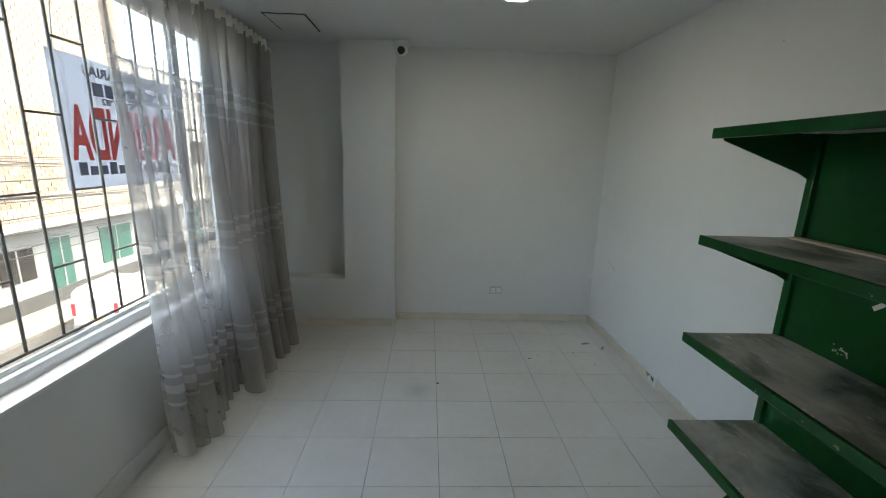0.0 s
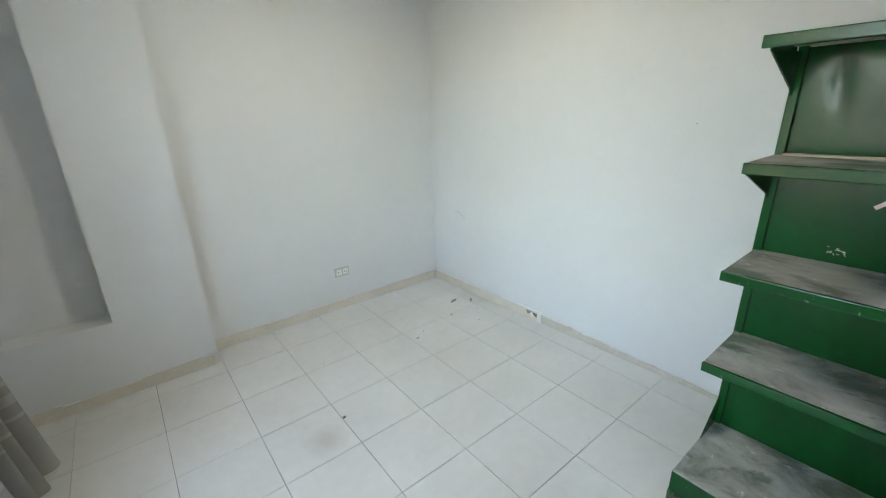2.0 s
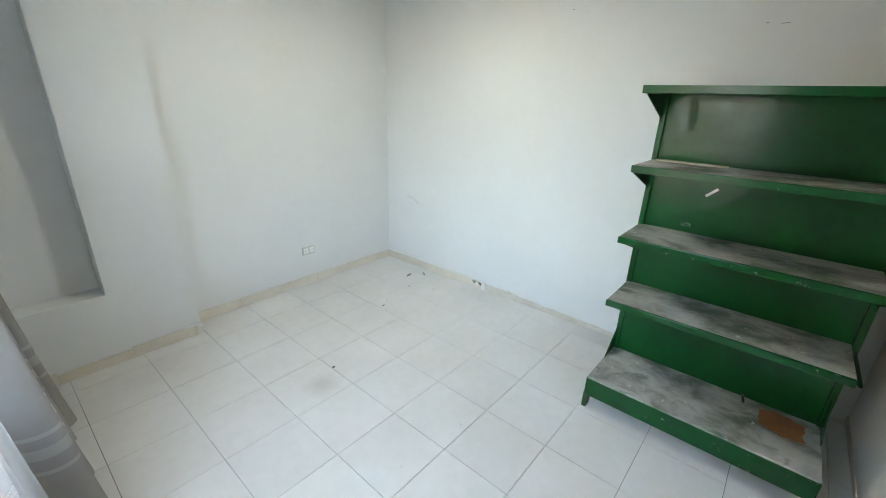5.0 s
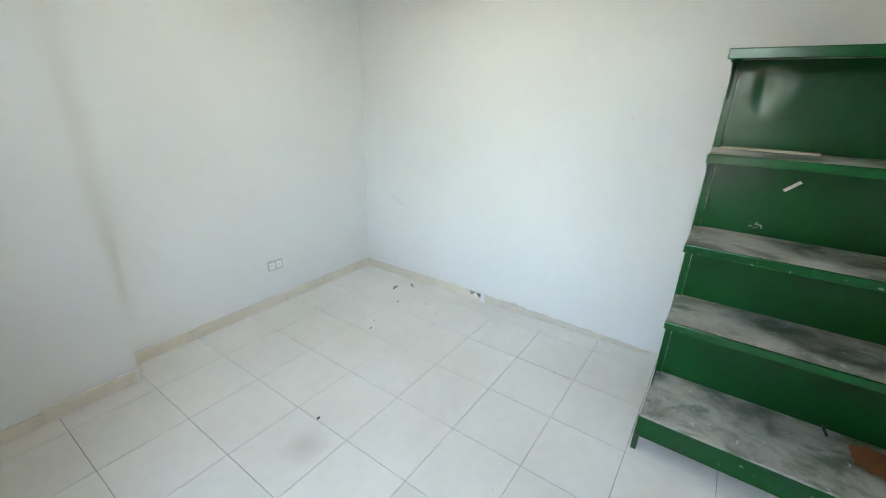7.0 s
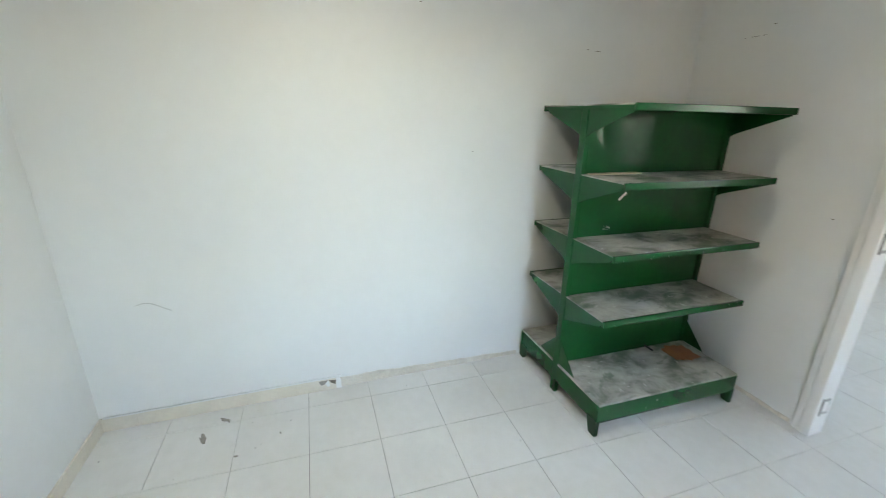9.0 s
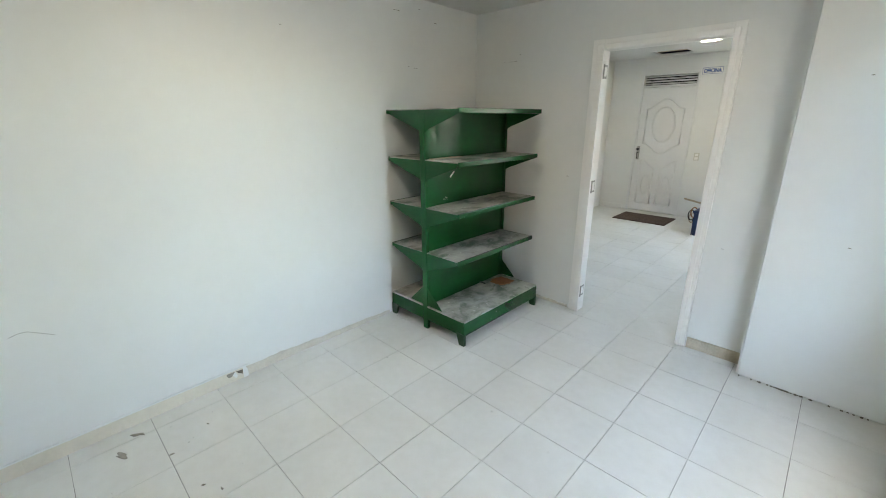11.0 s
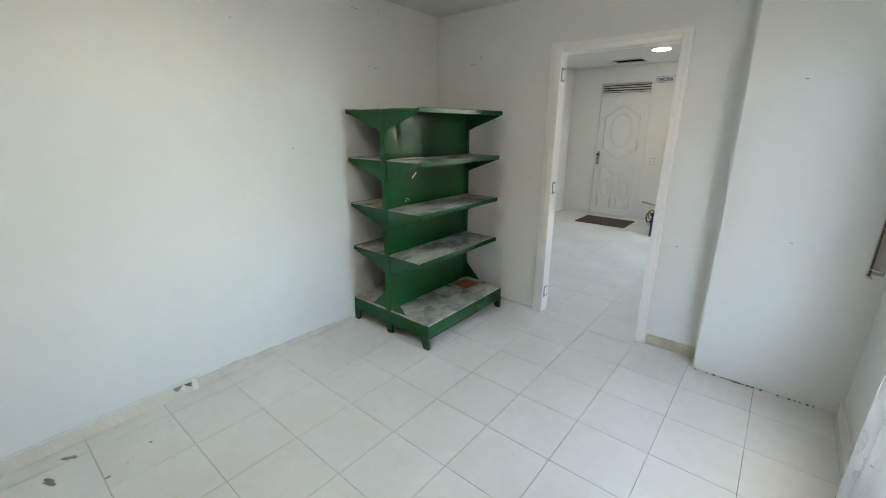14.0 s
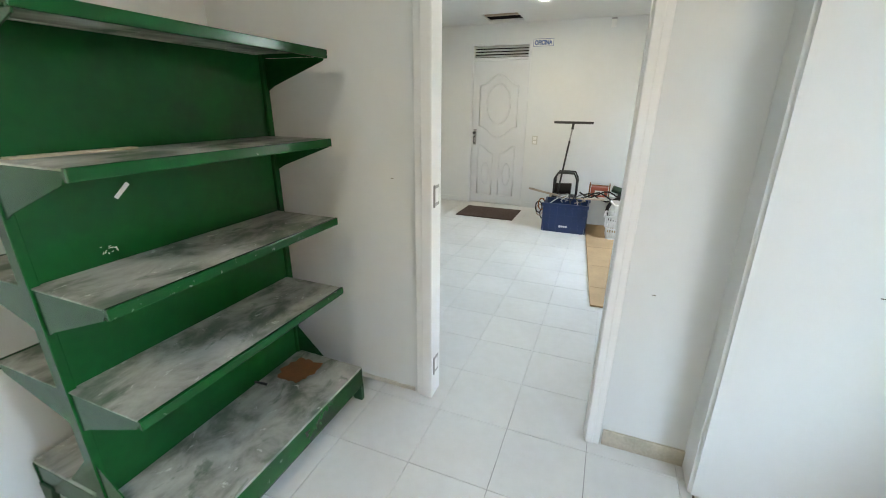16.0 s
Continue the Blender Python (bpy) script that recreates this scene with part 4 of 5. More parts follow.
dome = thing("security_camera", (-0.318, PIL_Y + 0.02, CEIL), "small white dome security camera under the ceiling", "security camera")
part("base_ring", moved(disc((-0.318, PIL_Y + 0.02, CEIL - 0.022), 0.064, 0.044, 28, 0.006), dome.location), M_CLEARWHITE, dome)
bm = bmesh.new()
bmesh.ops.create_uvsphere(bm, u_segments=28, v_segments=14, radius=0.054)
bmesh.ops.translate(bm, verts=bm.verts, vec=(0, 0, -0.052))
for f in bm.faces:
    f.smooth = True
part("shell", bm, M_CLEARWHITE, dome)
bm = bmesh.new()
bmesh.ops.create_uvsphere(bm, u_segments=24, v_segments=12, radius=0.033)
bmesh.ops.translate(bm, verts=bm.verts, vec=(0, -0.028, -0.066))
for f in bm.faces:
    f.smooth = True
part("dome_eye", bm, M_BLACK, dome, "glossy black camera eye")


def downlight(x, y, z, label):
    root = thing("ceiling_lamp", (x, y, z), label, "ceiling lamp", "round ceiling lamps")
    part("trim_ring", disc((0, 0, -0.009), 0.112, 0.018, 40, 0.004), M_CLEARWHITE, root)
    part("diffuser", disc((0, 0, -0.0195), 0.098, 0.005, 40, 0.001), M_LED, root, "glowing white diffuser")


downlight(0.37, 2.485, CEIL, "round white LED panel, lit, on the ceiling")
downlight(0.495, -2.74, CEIL2, "round white LED panel, lit, on the ceiling")

# ceiling access hatch: a thin ajar lid; dark strips stand in for its shaded gaps
ht = thing("ceiling_hatch", (-1.04, 3.20, CEIL), "flush plasterboard ceiling hatch edged with dark strips for shaded gaps", "hatch", kind="structure")
part("lid", box((-0.13, -0.175, -0.006), (0.13, 0.175, 0.0), 0.001), M_CEIL, ht)
for lo, hi in (((-0.14, -0.185), (-0.131, 0.185)), ((0.131, -0.185), (0.14, 0.185)), ((-0.131, -0.185), (0.131, -0.176)), ((-0.131, 0.176), (0.131, 0.185))):
    part("gap", box((*lo, -0.003), (*hi, 0.0)), M_DARK, ht, "near-black strip standing in for a shaded gap")

# cut-off conduit and cable in the corner by the column
cd = thing("cable_conduit", (-1.385, COL_Y + 0.01, 0.80), "white half-round cable conduit with a loose cable tied on", "conduit")
AT = cd.location.copy()
M_DIRTY = mat("dirty_white_plastic", (0.60, 0.575, 0.55), 0.6, grain=0.45, scale=5, bump=0.2, bump_scale=40, var=(0.30, 0.26, 0.24))
# open trunking: a back, one standing lip along the wall side, a dark brown lip on the other
part("channel_back", moved(box((-1.422, COL_Y - 0.001, 0.80), (-1.362, COL_Y + 0.004, CEIL), 0.001), AT), M_DIRTY, cd, "grimy inside of the open trunking")
part("channel_lip", moved(box((-1.4215, COL_Y + 0.0035, 0.80), (-1.416, COL_Y + 0.018, CEIL), 0.001), AT), M_WHITE, cd)
part("channel_lip", moved(box((-1.368, COL_Y + 0.0035, 0.795), (-1.361, COL_Y + 0.022, CEIL), 0.001), AT), mat("brown_edge", (0.13, 0.105, 0.095), 0.8, grain=0.4, scale=20), cd, "dark brown trunking lip")
part("torn_end", moved(prism([(-1.385, 0.775), (-1.362, 0.782), (-1.352, 0.800), (-1.372, 0.800)], "y", COL_Y - 0.001, COL_Y + 0.012), AT), M_DIRTY, cd)
part("cable", moved(tube([(-1.425, COL_Y + 0.022 + 0.004 * math.sin(z * 5), z) for z in np.linspace(0.79, CEIL, 24)], 0.0032, 6), AT), M_DIRTY, cd)
for z in (0.825, 1.03, 1.62, 2.1):
    part("tie", moved(tube([(-1.362, COL_Y + 0.018, z + 0.006), (-1.374, COL_Y + 0.024, z + 0.002), (-1.404, COL_Y + 0.018, z - 0.004)], 0.0038, 6), AT), M_CLEARWHITE, cd)
for z in (0.93, 1.95):
    part("cable_clip", moved(box((-1.4305, COL_Y + 0.014, z - 0.012), (-1.414, COL_Y + 0.032, z + 0.012), 0.003), AT), M_CLEARWHITE, cd)

# ---- next room: sign, hatch rim, detector, mat, tools ----
sg = thing("office_sign", (0.69, FAR, 2.175), "small white plastic sign with blue border, reads OFICINA", "sign")
part("plate", box((-0.135, 0.0, -0.05), (0.135, 0.004, 0.05), 0.001), M_CLEARWHITE, sg)
for lo, hi in (((-0.13, -0.045), (0.13, -0.040)), ((-0.13, 0.040), (0.13, 0.045)), ((-0.13, -0.040), (-0.125, 0.040)), ((0.125, -0.040), (0.13, 0.040))):
    part("border", box((lo[0], 0.004, lo[1]), (hi[0], 0.005, hi[1])), M_SIGNBLUE, sg)
words("OFICINA", 0.072, Matrix.Translation((0.112, 0.0048, -0.025)) @ Matrix(((-1, 0, 0, 0), (0, 0, 1, 0), (0, 1, 0, 0), (0, 0, 0, 1))), M_SIGNBLUE, "lettering", sg, fit=0.224, bold=0.0035)
det = thing("motion_sensor", (-0.13, FAR, 2.36), "small white motion sensor on a wall bracket", "sensor")
part("bracket", box((-0.03, 0.0, 0.03), (0.03, 0.03, 0.05), 0.003), M_STEEL, det)
part("housing", box((-0.028, 0.0, -0.055), (0.028, 0.04, 0.032), 0.008), M_CLEARWHITE, det)
rim = thing("hatch_rim", (1.14, -3.64, CEIL2), "dark open ceiling hatch with a loose timber batten", "hatch", kind="structure")
part("batten", moved(box((hx0 - 0.02, -3.67, CEIL2 + 0.0205), (hx1 + 0.02, -3.61, CEIL2 + 0.06), 0.002), rim.location), M_WOOD, rim)

bm = box((0.77, -3.77, 0.0), (1.545, -3.20, 0.012), 0.004)
tagged(link("doormat", bm, M_BROWNMAT), "dark brown bristle doormat before the entrance door", "doormat")


def crate():
    root = thing("tool_crate", (0.11, -3.10, 0), "dark blue plastic crate full of tools and cables", "crate")
    w, d, h = 0.50, 0.34, 0.34
    t = 0.012
    part("base", box((-w / 2 + 0.02, -d / 2 + 0.02, 0.0), (w / 2 - 0.02, d / 2 - 0.02, 0.012)), M_BLUE, root)
    for s in (-1, 1):
        part("long_wall", prism([(-w / 2 + 0.02, 0.0), (w / 2 - 0.02, 0.0), (w / 2, h), (-w / 2, h)], "y", *sorted((s * (d / 2 - t), s * d / 2))), M_BLUE, root)
        part("short_wall", box((s * w / 2 - (t if s > 0 else 0), -d / 2 + t, 0.0), (s * w / 2 + (0 if s > 0 else t), d / 2 - t, h), 0.002), M_BLUE, root)
        part("rim", box((-w / 2 - 0.012, s * (d / 2 + 0.004) - 0.012, h - 0.035), (w / 2 + 0.012, s * (d / 2 + 0.004) + 0.012, h), 0.004), M_BLUE, root)
    for k in range(5):
        x = -w / 2 + 0.08 + k * (w - 0.16) / 4
        part("rib", box((x - 0.006, d / 2, 0.03), (x + 0.006, d / 2 + 0.006, h - 0.04), 0.002), M_BLUE, root)
    for z in (0.16, 0.20):
        part("rib", box((-w / 2 + 0.03, d / 2, z), (w / 2 - 0.03, d / 2 + 0.005, z + 0.008), 0.002), M_BLUE, root)
    # maker's mark as plain white dots and bars
    for x, r in ((-0.035, 0.014), (-0.01, 0.012), (0.012, 0.013), (0.036, 0.014)):
        bm = disc((0, 0, 0), r, 0.003, 14)
        bmesh.ops.transform(bm, matrix=Matrix.Translation((x, d / 2 + 0.008, 0.075)) @ Matrix.Rotation(radians(90), 4, "X"), verts=bm.verts)
        part("mark", bm, M_CLEARWHITE, root, "plain white maker's mark")
    return root


crate()


def loose(name, bm, material, label, category, group=""):
    return tagged(link(name, bm, material), label, category, group)


rs = random.Random(7)
# cables and rods spilling over the crate
for k in range(5):
    x0 = 0.11 + rs.uniform(-0.18, 0.18)
    pts = [(x0 + 0.13 * math.sin(i * 0.7 + k) * (i / 8), -3.10 + 0.12 * math.cos(i * 0.9 + k * 2) + 0.05, 0.30 + 0.10 * math.sin(i / 8 * math.pi) + 0.01 * k) for i in range(9)]
    loose("cable", tube(pts, 0.006, 6), (M_BLACK, M_WOOD, M_CLEARWHITE, M_BLACK, M_STEEL)[k], "loose cable coiled over the tool crate", "cable", "cables in the crate")
loose("wooden_handle", tube([(0.62, -3.42, 0.40), (0.10, -3.32, 0.33), (-0.30, -3.28, 0.36)], 0.013), M_WOOD, "wooden tool handle lying across the crate", "tool handle")
loose("wooden_handle", tube([(0.36, -3.34, 0.0), (0.33, -3.32, 0.37)], 0.014), M_WOOD, "short wooden stake standing behind the crate", "tool handle")

# machine with a black tube guard behind the crate
mc = thing("cutting_machine", (0.20, -3.66, 0), "black tubular-framed cutting machine on the floor", "power tool")
part("stand", box((-0.16, -0.12, 0.0), (0.16, 0.12, 0.30), 0.02), M_BLACK, mc)
bm = bmesh.new()
bmesh.ops.create_cone(bm, cap_ends=True, segments=20, radius1=0.075, radius2=0.065, depth=0.2)
bmesh.ops.transform(bm, matrix=Matrix.Translation((0.02, 0, 0.385)) @ Matrix.Rotation(radians(90), 4, "Y"), verts=bm.verts)
part("motor", bm, M_DARK, mc, "dark grey motor body")
for y in (-0.09, 0.09):
    part("guard_tube", tube([(-0.15, y, 0.30), (-0.15, y, 0.52), (-0.11, y, 0.60), (0.09, y, 0.60), (0.13, y, 0.52), (0.13, y, 0.30)], 0.012), M_BLACK, mc)
for z in (0.45, 0.52):
    part("cross_tube", tube([(-0.15, -0.09, z), (-0.15, 0.09, z)], 0.01), M_BLACK, mc)
part("grip", tube([(-0.10, 0.09, 0.60), (-0.02, 0.12, 0.62), (0.08, 0.09, 0.60)], 0.016), M_BLACK, mc)

# squeegee leaning head up against the wall
sq = thing("floor_squeegee", (0.24, -3.50, 0), "long-handled floor squeegee stood with its head up", "squeegee")
part("handle", tube([(0.03, 0.05, 0.30), (-0.035, -0.18, 0.99)], 0.012), M_BLACK, sq)
part("lower_handle", tube([(0.06, 0.14, 0.0), (0.03, 0.05, 0.30)], 0.013), M_BLACK, sq)
part("ferrule", tube([(-0.035, -0.18, 0.99), (-0.05, -0.23, 1.14)], 0.010), M_STEEL, sq, "bare metal ferrule")
part("socket", tube([(-0.05, -0.23, 1.13), (-0.055, -0.245, 1.20)], 0.016), M_BLACK, sq)
part("blade", box((-0.295, -0.262, 1.195), (0.185, -0.232, 1.225), 0.006), M_BLACK, sq)

# red wire basket, green bottle, tyre-like hose and black can
rb = thing("red_case", (-0.23, -3.52, 0), "small red tool case in a wire rack", "tool case")
part("stand", box((-0.12, -0.08, 0.0), (0.12, 0.08, 0.35), 0.01), M_PLASTIC, rb, "pale plastic box underneath")
part("case", box((-0.10, -0.07, 0.351), (0.10, 0.07, 0.47), 0.012), M_RED, rb)
for x in (-0.115, 0.115):
    part("rack_wire", tube([(x, -0.09, 0.35), (x, -0.09, 0.50), (x, 0.09, 0.50), (x, 0.09, 0.35)], 0.006, 6), M_RUST, rb)
part("rack_wire", tube([(-0.115, 0.09, 0.50), (0.115, 0.09, 0.50)], 0.006, 6), M_RUST, rb)
part("label", box((-0.06, 0.0695, 0.38), (0.05, 0.072, 0.43)), M_PAPER, rb)
hose = [(-0.52 + 0.17 * math.cos(a), -3.44 + 0.03 * math.sin(a * 2), 0.2 + 0.17 * math.sin(a)) for a in np.linspace(0, math.tau, 29)[:-1]]
loose("rubber_hose", tube(hose, 0.022, 8, True), M_BLACK, "coiled black rubber hose leaning by the crate", "hose")
loose("white_box", box((-0.56, -3.70, 0.0), (-0.20, -3.62, 0.34), 0.006), M_CLEARWHITE, "white panel standing behind the hose", "box")
gb = thing("power_drill", (-0.50, -3.50, 0.36), "dark green power drill lying on its side", "power tool")
part("body", tube([(-0.10, 0.0, 0.05), (0.0, 0.03, 0.07), (0.12, 0.05, 0.11)], 0.04, 12), mat("dark_green_plastic", (0.02, 0.05, 0.03), 0.5, grain=0.2), gb)
part("grip", tube([(0.02, 0.03, 0.05), (0.05, 0.02, -0.04)], 0.025, 10), M_BLACK, gb)
loose("black_can", disc((-0.72, -3.62, 0.25), 0.05, 0.50, 20, 0.004), M_BLACK, "tall black canister standing by the wall", "canister")
for k in range(3):
    pts = [(-0.60 + 0.02 * k + 0.55 * f, -3.36 + 0.03 * math.sin(f * 6 + k), 0.36 + 0.02 * k + 0.04 * math.sin(f * 9 + 2 * k)) for f in np.linspace(0, 1, 9)]
    loose("metal_rod", tube(pts, 0.009, 6), M_DARK, "dark metal rod lying over the tools", "rod", "rods on the tools")
for k in range(4):
    pts = [(0.40 + 0.05 * math.sin(k) + 0.04 * math.cos(a), -3.30 + 0.05 * k, 0.12 + 0.05 * k + 0.07 * math.sin(a)) for a in np.linspace(0, math.tau, 17)[:-1]]
    loose("cable_coil", tube(pts, 0.008, 6, True), (M_BLACK, M_WOOD, M_DARK, M_RUST)[k], "coil of old cable hanging by the crate", "cable", "coils beside the crate")


def basket(at, turn):
    """A white plastic basket with slotted sides."""
    root = thing("plastic_basket", at, "white slotted plastic basket stacked on others", "basket", "stacked baskets")
    root.rotation_euler = (0, 0, radians(turn))
    w, d, h = 0.34, 0.26, 0.13
    part("base", box((-w / 2 + 0.02, -d / 2 + 0.02, 0.0), (w / 2 - 0.02, d / 2 - 0.02, 0.006)), M_CLEARWHITE, root)
    for s in (-1, 1):
        part("rim", box((-w / 2, s * d / 2 - 0.008, h - 0.02), (w / 2, s * d / 2 + 0.008, h), 0.003), M_CLEARWHITE, root)
        part("rim", box((s * w / 2 - 0.008, -d / 2 + 0.008, h - 0.02), (s * w / 2 + 0.008, d / 2 - 0.008, h), 0.003), M_CLEARWHITE, root)
        bm = bmesh.new()
        for k in range(12):
            x = -w / 2 + 0.03 + k * (w - 0.06) / 11
            add_box(bm, (x - 0.006, s * (d / 2 - 0.012) - 0.003, 0.0), (x + 0.006, s * (d / 2 - 0.012) + 0.003, h - 0.02))
        for z in (0.0, 0.05):
            add_box(bm, (-w / 2 + 0.02, s * (d / 2 - 0.012) - 0.002, z), (w / 2 - 0.02, s * (d / 2 - 0.012) + 0.002, z + 0.012))
        part("slotted_side", bm, M_CLEARWHITE, root)
        bm = bmesh.new()
        for k in range(8):
            y = -d / 2 + 0.03 + k * (d - 0.06) / 7
            add_box(bm, (s * (w / 2 - 0.012) - 0.003, y - 0.006, 0.0), (s * (w / 2 - 0.012) + 0.003, y + 0.006, h - 0.02))
        part("slotted_end", bm, M_CLEARWHITE, root)
    return root


for k, (dx, tr) in enumerate(((0.0, 4), (0.02, -3), (-0.04, 9))):
    basket((-0.52 + dx, -2.95, 0.016 + 0.131 * k), tr)

# flattened cardboard sheet on the floor
bm = box((-0.32, -1.15, 0.0), (0.32, 1.15, 0.014), 0.002)
bmesh.ops.transform(bm, matrix=Matrix.Translation((-0.525, -2.26, 0.0005)) @ Matrix.Rotation(radians(4.4), 4, "Z"), verts=bm.verts)
cs = loose("cardboard_sheet", bm, M_CARD, "flattened brown cardboard strip lying on the tiled floor", "cardboard")
for y in (-1.45, -1.95, -2.5):
    c = box((-0.31, -0.003, 0.0142), (0.31, 0.003, 0.0148))
    bmesh.ops.transform(c, matrix=Matrix.Translation((-0.525 - (y + 2.26) * 0.078, y, 0.0005)) @ Matrix.Rotation(radians(4.4), 4, "Z"), verts=c.verts)
    part("crease", c, mat("cardboard_crease", (0.30, 0.19, 0.10), 0.9, grain=0.2), cs)

# ---- debris on the floor ----
for i, (x, y, s, tr) in enumerate(((1.262, 3.222, 0.036, 20), (1.375, 3.135, 0.03, 55), (1.10, 3.05, 0.008, 80), (0.72, 2.95, 0.010, 10), (0.80, 3.0, 0.007, 60), (1.20, 2.86, 0.007, 30))):
    bm = bmesh.new()
    pts = [(s * (1 + 1.3 * noise.noise((k * 0.77 + 0.3, i * 1.7, 0.4))) * math.cos(k * math.tau / 13), 0.42 * s * (1 + 1.3 * noise.noise((k * 0.83, i + 0.37, 3.3))) * math.sin(k * math.tau / 13)) for k in range(13)]
    add_prism(bm, pts, "z", 0.0, 0.004)
    bmesh.ops.transform(bm, matrix=Matrix.Translation((x, y, 0.0)) @ Matrix.Rotation(radians(tr), 4, "Z"), verts=bm.verts)
    loose("plaster_chip", bm, M_FLAKE, "grey flake of broken plaster on the tiles", "plaster chip", "flakes on the floor")
bm = bmesh.new()
rs = random.Random(11)
for k in range(34):
    x, y = rs.uniform(-1.2, 1.45), rs.uniform(0.5, 3.6)
    if k < 15:
        x, y = rs.gauss(0.75, 0.4), rs.gauss(3.1, 0.3)
    if x > 1.42 or y > 3.65:
        continue
    s = rs.uniform(0.001, 0.0028)
    add_prism(bm, [(x + s * (0.6 + 0.7 * rs.random()) * math.cos(q), y + s * (0.4 + 0.7 * rs.random()) * math.sin(q)) for q in (0.2, 1.3, 2.5, 3.6, 4.9)], "z", 0, s * 0.7)
add_prism(bm, [(0.007 + 0.009 * math.cos(k), 2.585 + 0.006 * math.sin(k)) for k in range(6)], "z", 0, 0.005)
tagged(link("floor_crumbs", bm, M_DEBRIS), "tiny dark crumbs scattered over the floor tiles", "debris", kind="stuff")
# clustered crumbs, and an even spread standing in for the dark gap under the column
bm = bmesh.new()
for k in range(44):
    x = rs.choice((rs.gauss(-0.95, 0.05), rs.uniform(-1.38, -0.74)))
    w = rs.uniform(0.002, 0.006)
    add_box(bm, (x - w, COL_Y + 0.001, 0.0), (x + w, COL_Y + rs.uniform(0.004, 0.012), rs.uniform(0.003, 0.007)), 0, None)
tagged(link("column_crumbs", bm, M_DEBRIS), "dark crumbs at the foot of the column, half drawing its dark gap line", "debris", kind="stuff")
# broken end of the skirting: dark plates for two torn, shaded gaps under the paint, a pale shard between them
br = thing("skirting_break", (0, 0, 0), "broken skirting end with dark plates for shaded gaps and a pale shard", "debris", kind="structure")
xb = east(2.6) - 0.0145
part("gap", prism([(2.690, 0.066), (2.612, 0.064), (2.632, 0.040), (2.650, 0.036), (2.660, 0.052)], "x", xb, xb + 0.004), M_FLAKE, br)
part("gap", prism([(2.606, 0.062), (2.566, 0.058), (2.570, 0.030), (2.592, 0.044)], "x", xb, xb + 0.004), M_DEBRIS, br)
part("shard", prism([(2.628, 0.044), (2.610, 0.062), (2.600, 0.030), (2.612, 0.022)], "x", xb - 0.004, xb + 0.001), M_WALL, br)
part("stub", prism([(2.566, 0.0), (2.566, 0.070), (2.548, 0.074), (2.538, 0.050), (2.536, 0.0)], "x", xb + 0.001, xb + 0.016), M_WALL, br)
# nail holes and marks on the walls
bm = bmesh.new()
for x, z in ((0.60, 1.10), (1.10, 2.02), (-0.50, 0.74)):
    add_box(bm, (x - 0.007, SOUTH, z), (x + 0.007, SOUTH + 0.0012, z + 0.003))
for y, z, w in ((1.17, 2.262, 0.03), (0.95, 2.30, 0.008), (0.78, 2.232, 0.014), (1.07, 1.906, 0.006), (1.0, 1.90, 0.018), (2.05, 2.05, 0.006), (1.75, 1.35, 0.004)):
    add_box(bm, (east(y) - 0.0012, y - w, z), (east(y), y + w, z + 0.0022))
for x, w in ((1.25, 0.006), (1.19, 0.02), (1.14, 0.012)):
    add_box(bm, (x - w, SOUTH, 1.974), (x + w, SOUTH + 0.001, 1.976))
add_tube(bm, [(east(y) - 0.0004, y, z) for y, z in ((3.45, 0.655), (3.42, 0.664), (3.39, 0.662), (3.355, 0.640), (3.31, 0.612))], 0.0008, 5)
for x, z in ((-0.95, 1.72), (-1.05, 0.9)):
    add_box(bm, (x - 0.006, COL_Y, z), (x + 0.006, COL_Y + 0.0012, z + 0.003))
tagged(link("wall_scuffs", bm, M_DEBRIS), "small dark scratches and nail marks on the paint", "scuffs", kind="stuff")

# ---- street outside ----
structure("ground", box((-400, -400, GROUND - 0.2), (400, 400, GROUND - 0.02)), mat("street_asphalt", (0.045, 0.044, 0.043), 0.9, grain=0.25, scale=0.8, bump=0.2), "grey asphalt street below the window", "road")
HX = -17.3
structure("pavement", box((HX, -30, GROUND - 0.02), (HX + 2.2, 70, GROUND + 0.14), 0.02), mat("pavement_concrete", (0.14, 0.138, 0.133), 0.9, grain=0.25, scale=2), "pale concrete pavement across the street", "pavement")
M_BLOCK = mat("clay_block", (0.22, 0.172, 0.135), 0.9, grain=0.25, scale=3, rand=0.3, bump=0.3, bump_scale=30)
M_RENDER = mat("house_render", (0.20, 0.20, 0.198), 0.85, grain=0.15, scale=0.8)
M_HOUSEGREEN = mat("green_shutter", (0.02, 0.075, 0.06), 0.5, grain=0.2)
hs = thing("house", (HX, 20, GROUND), "white rendered house with green doors and block upper storeys", "house")
AT = hs.location.copy()
def hpart(name, bm, material, label=""):
    return part(name, moved(bm, AT), material, hs, label)
Z1 = -1.9
hpart("wall", box((HX - 0.3, 4, GROUND), (HX, 70, Z1)), M_RENDER, "white rendered ground floor")
hpart("plinth", box((HX, 4, GROUND), (HX + 0.08, 70, GROUND + 0.8), 0.01), mat("dark_plinth", (0.05, 0.05, 0.05), 0.8, grain=0.2, scale=2), "dark painted plinth")
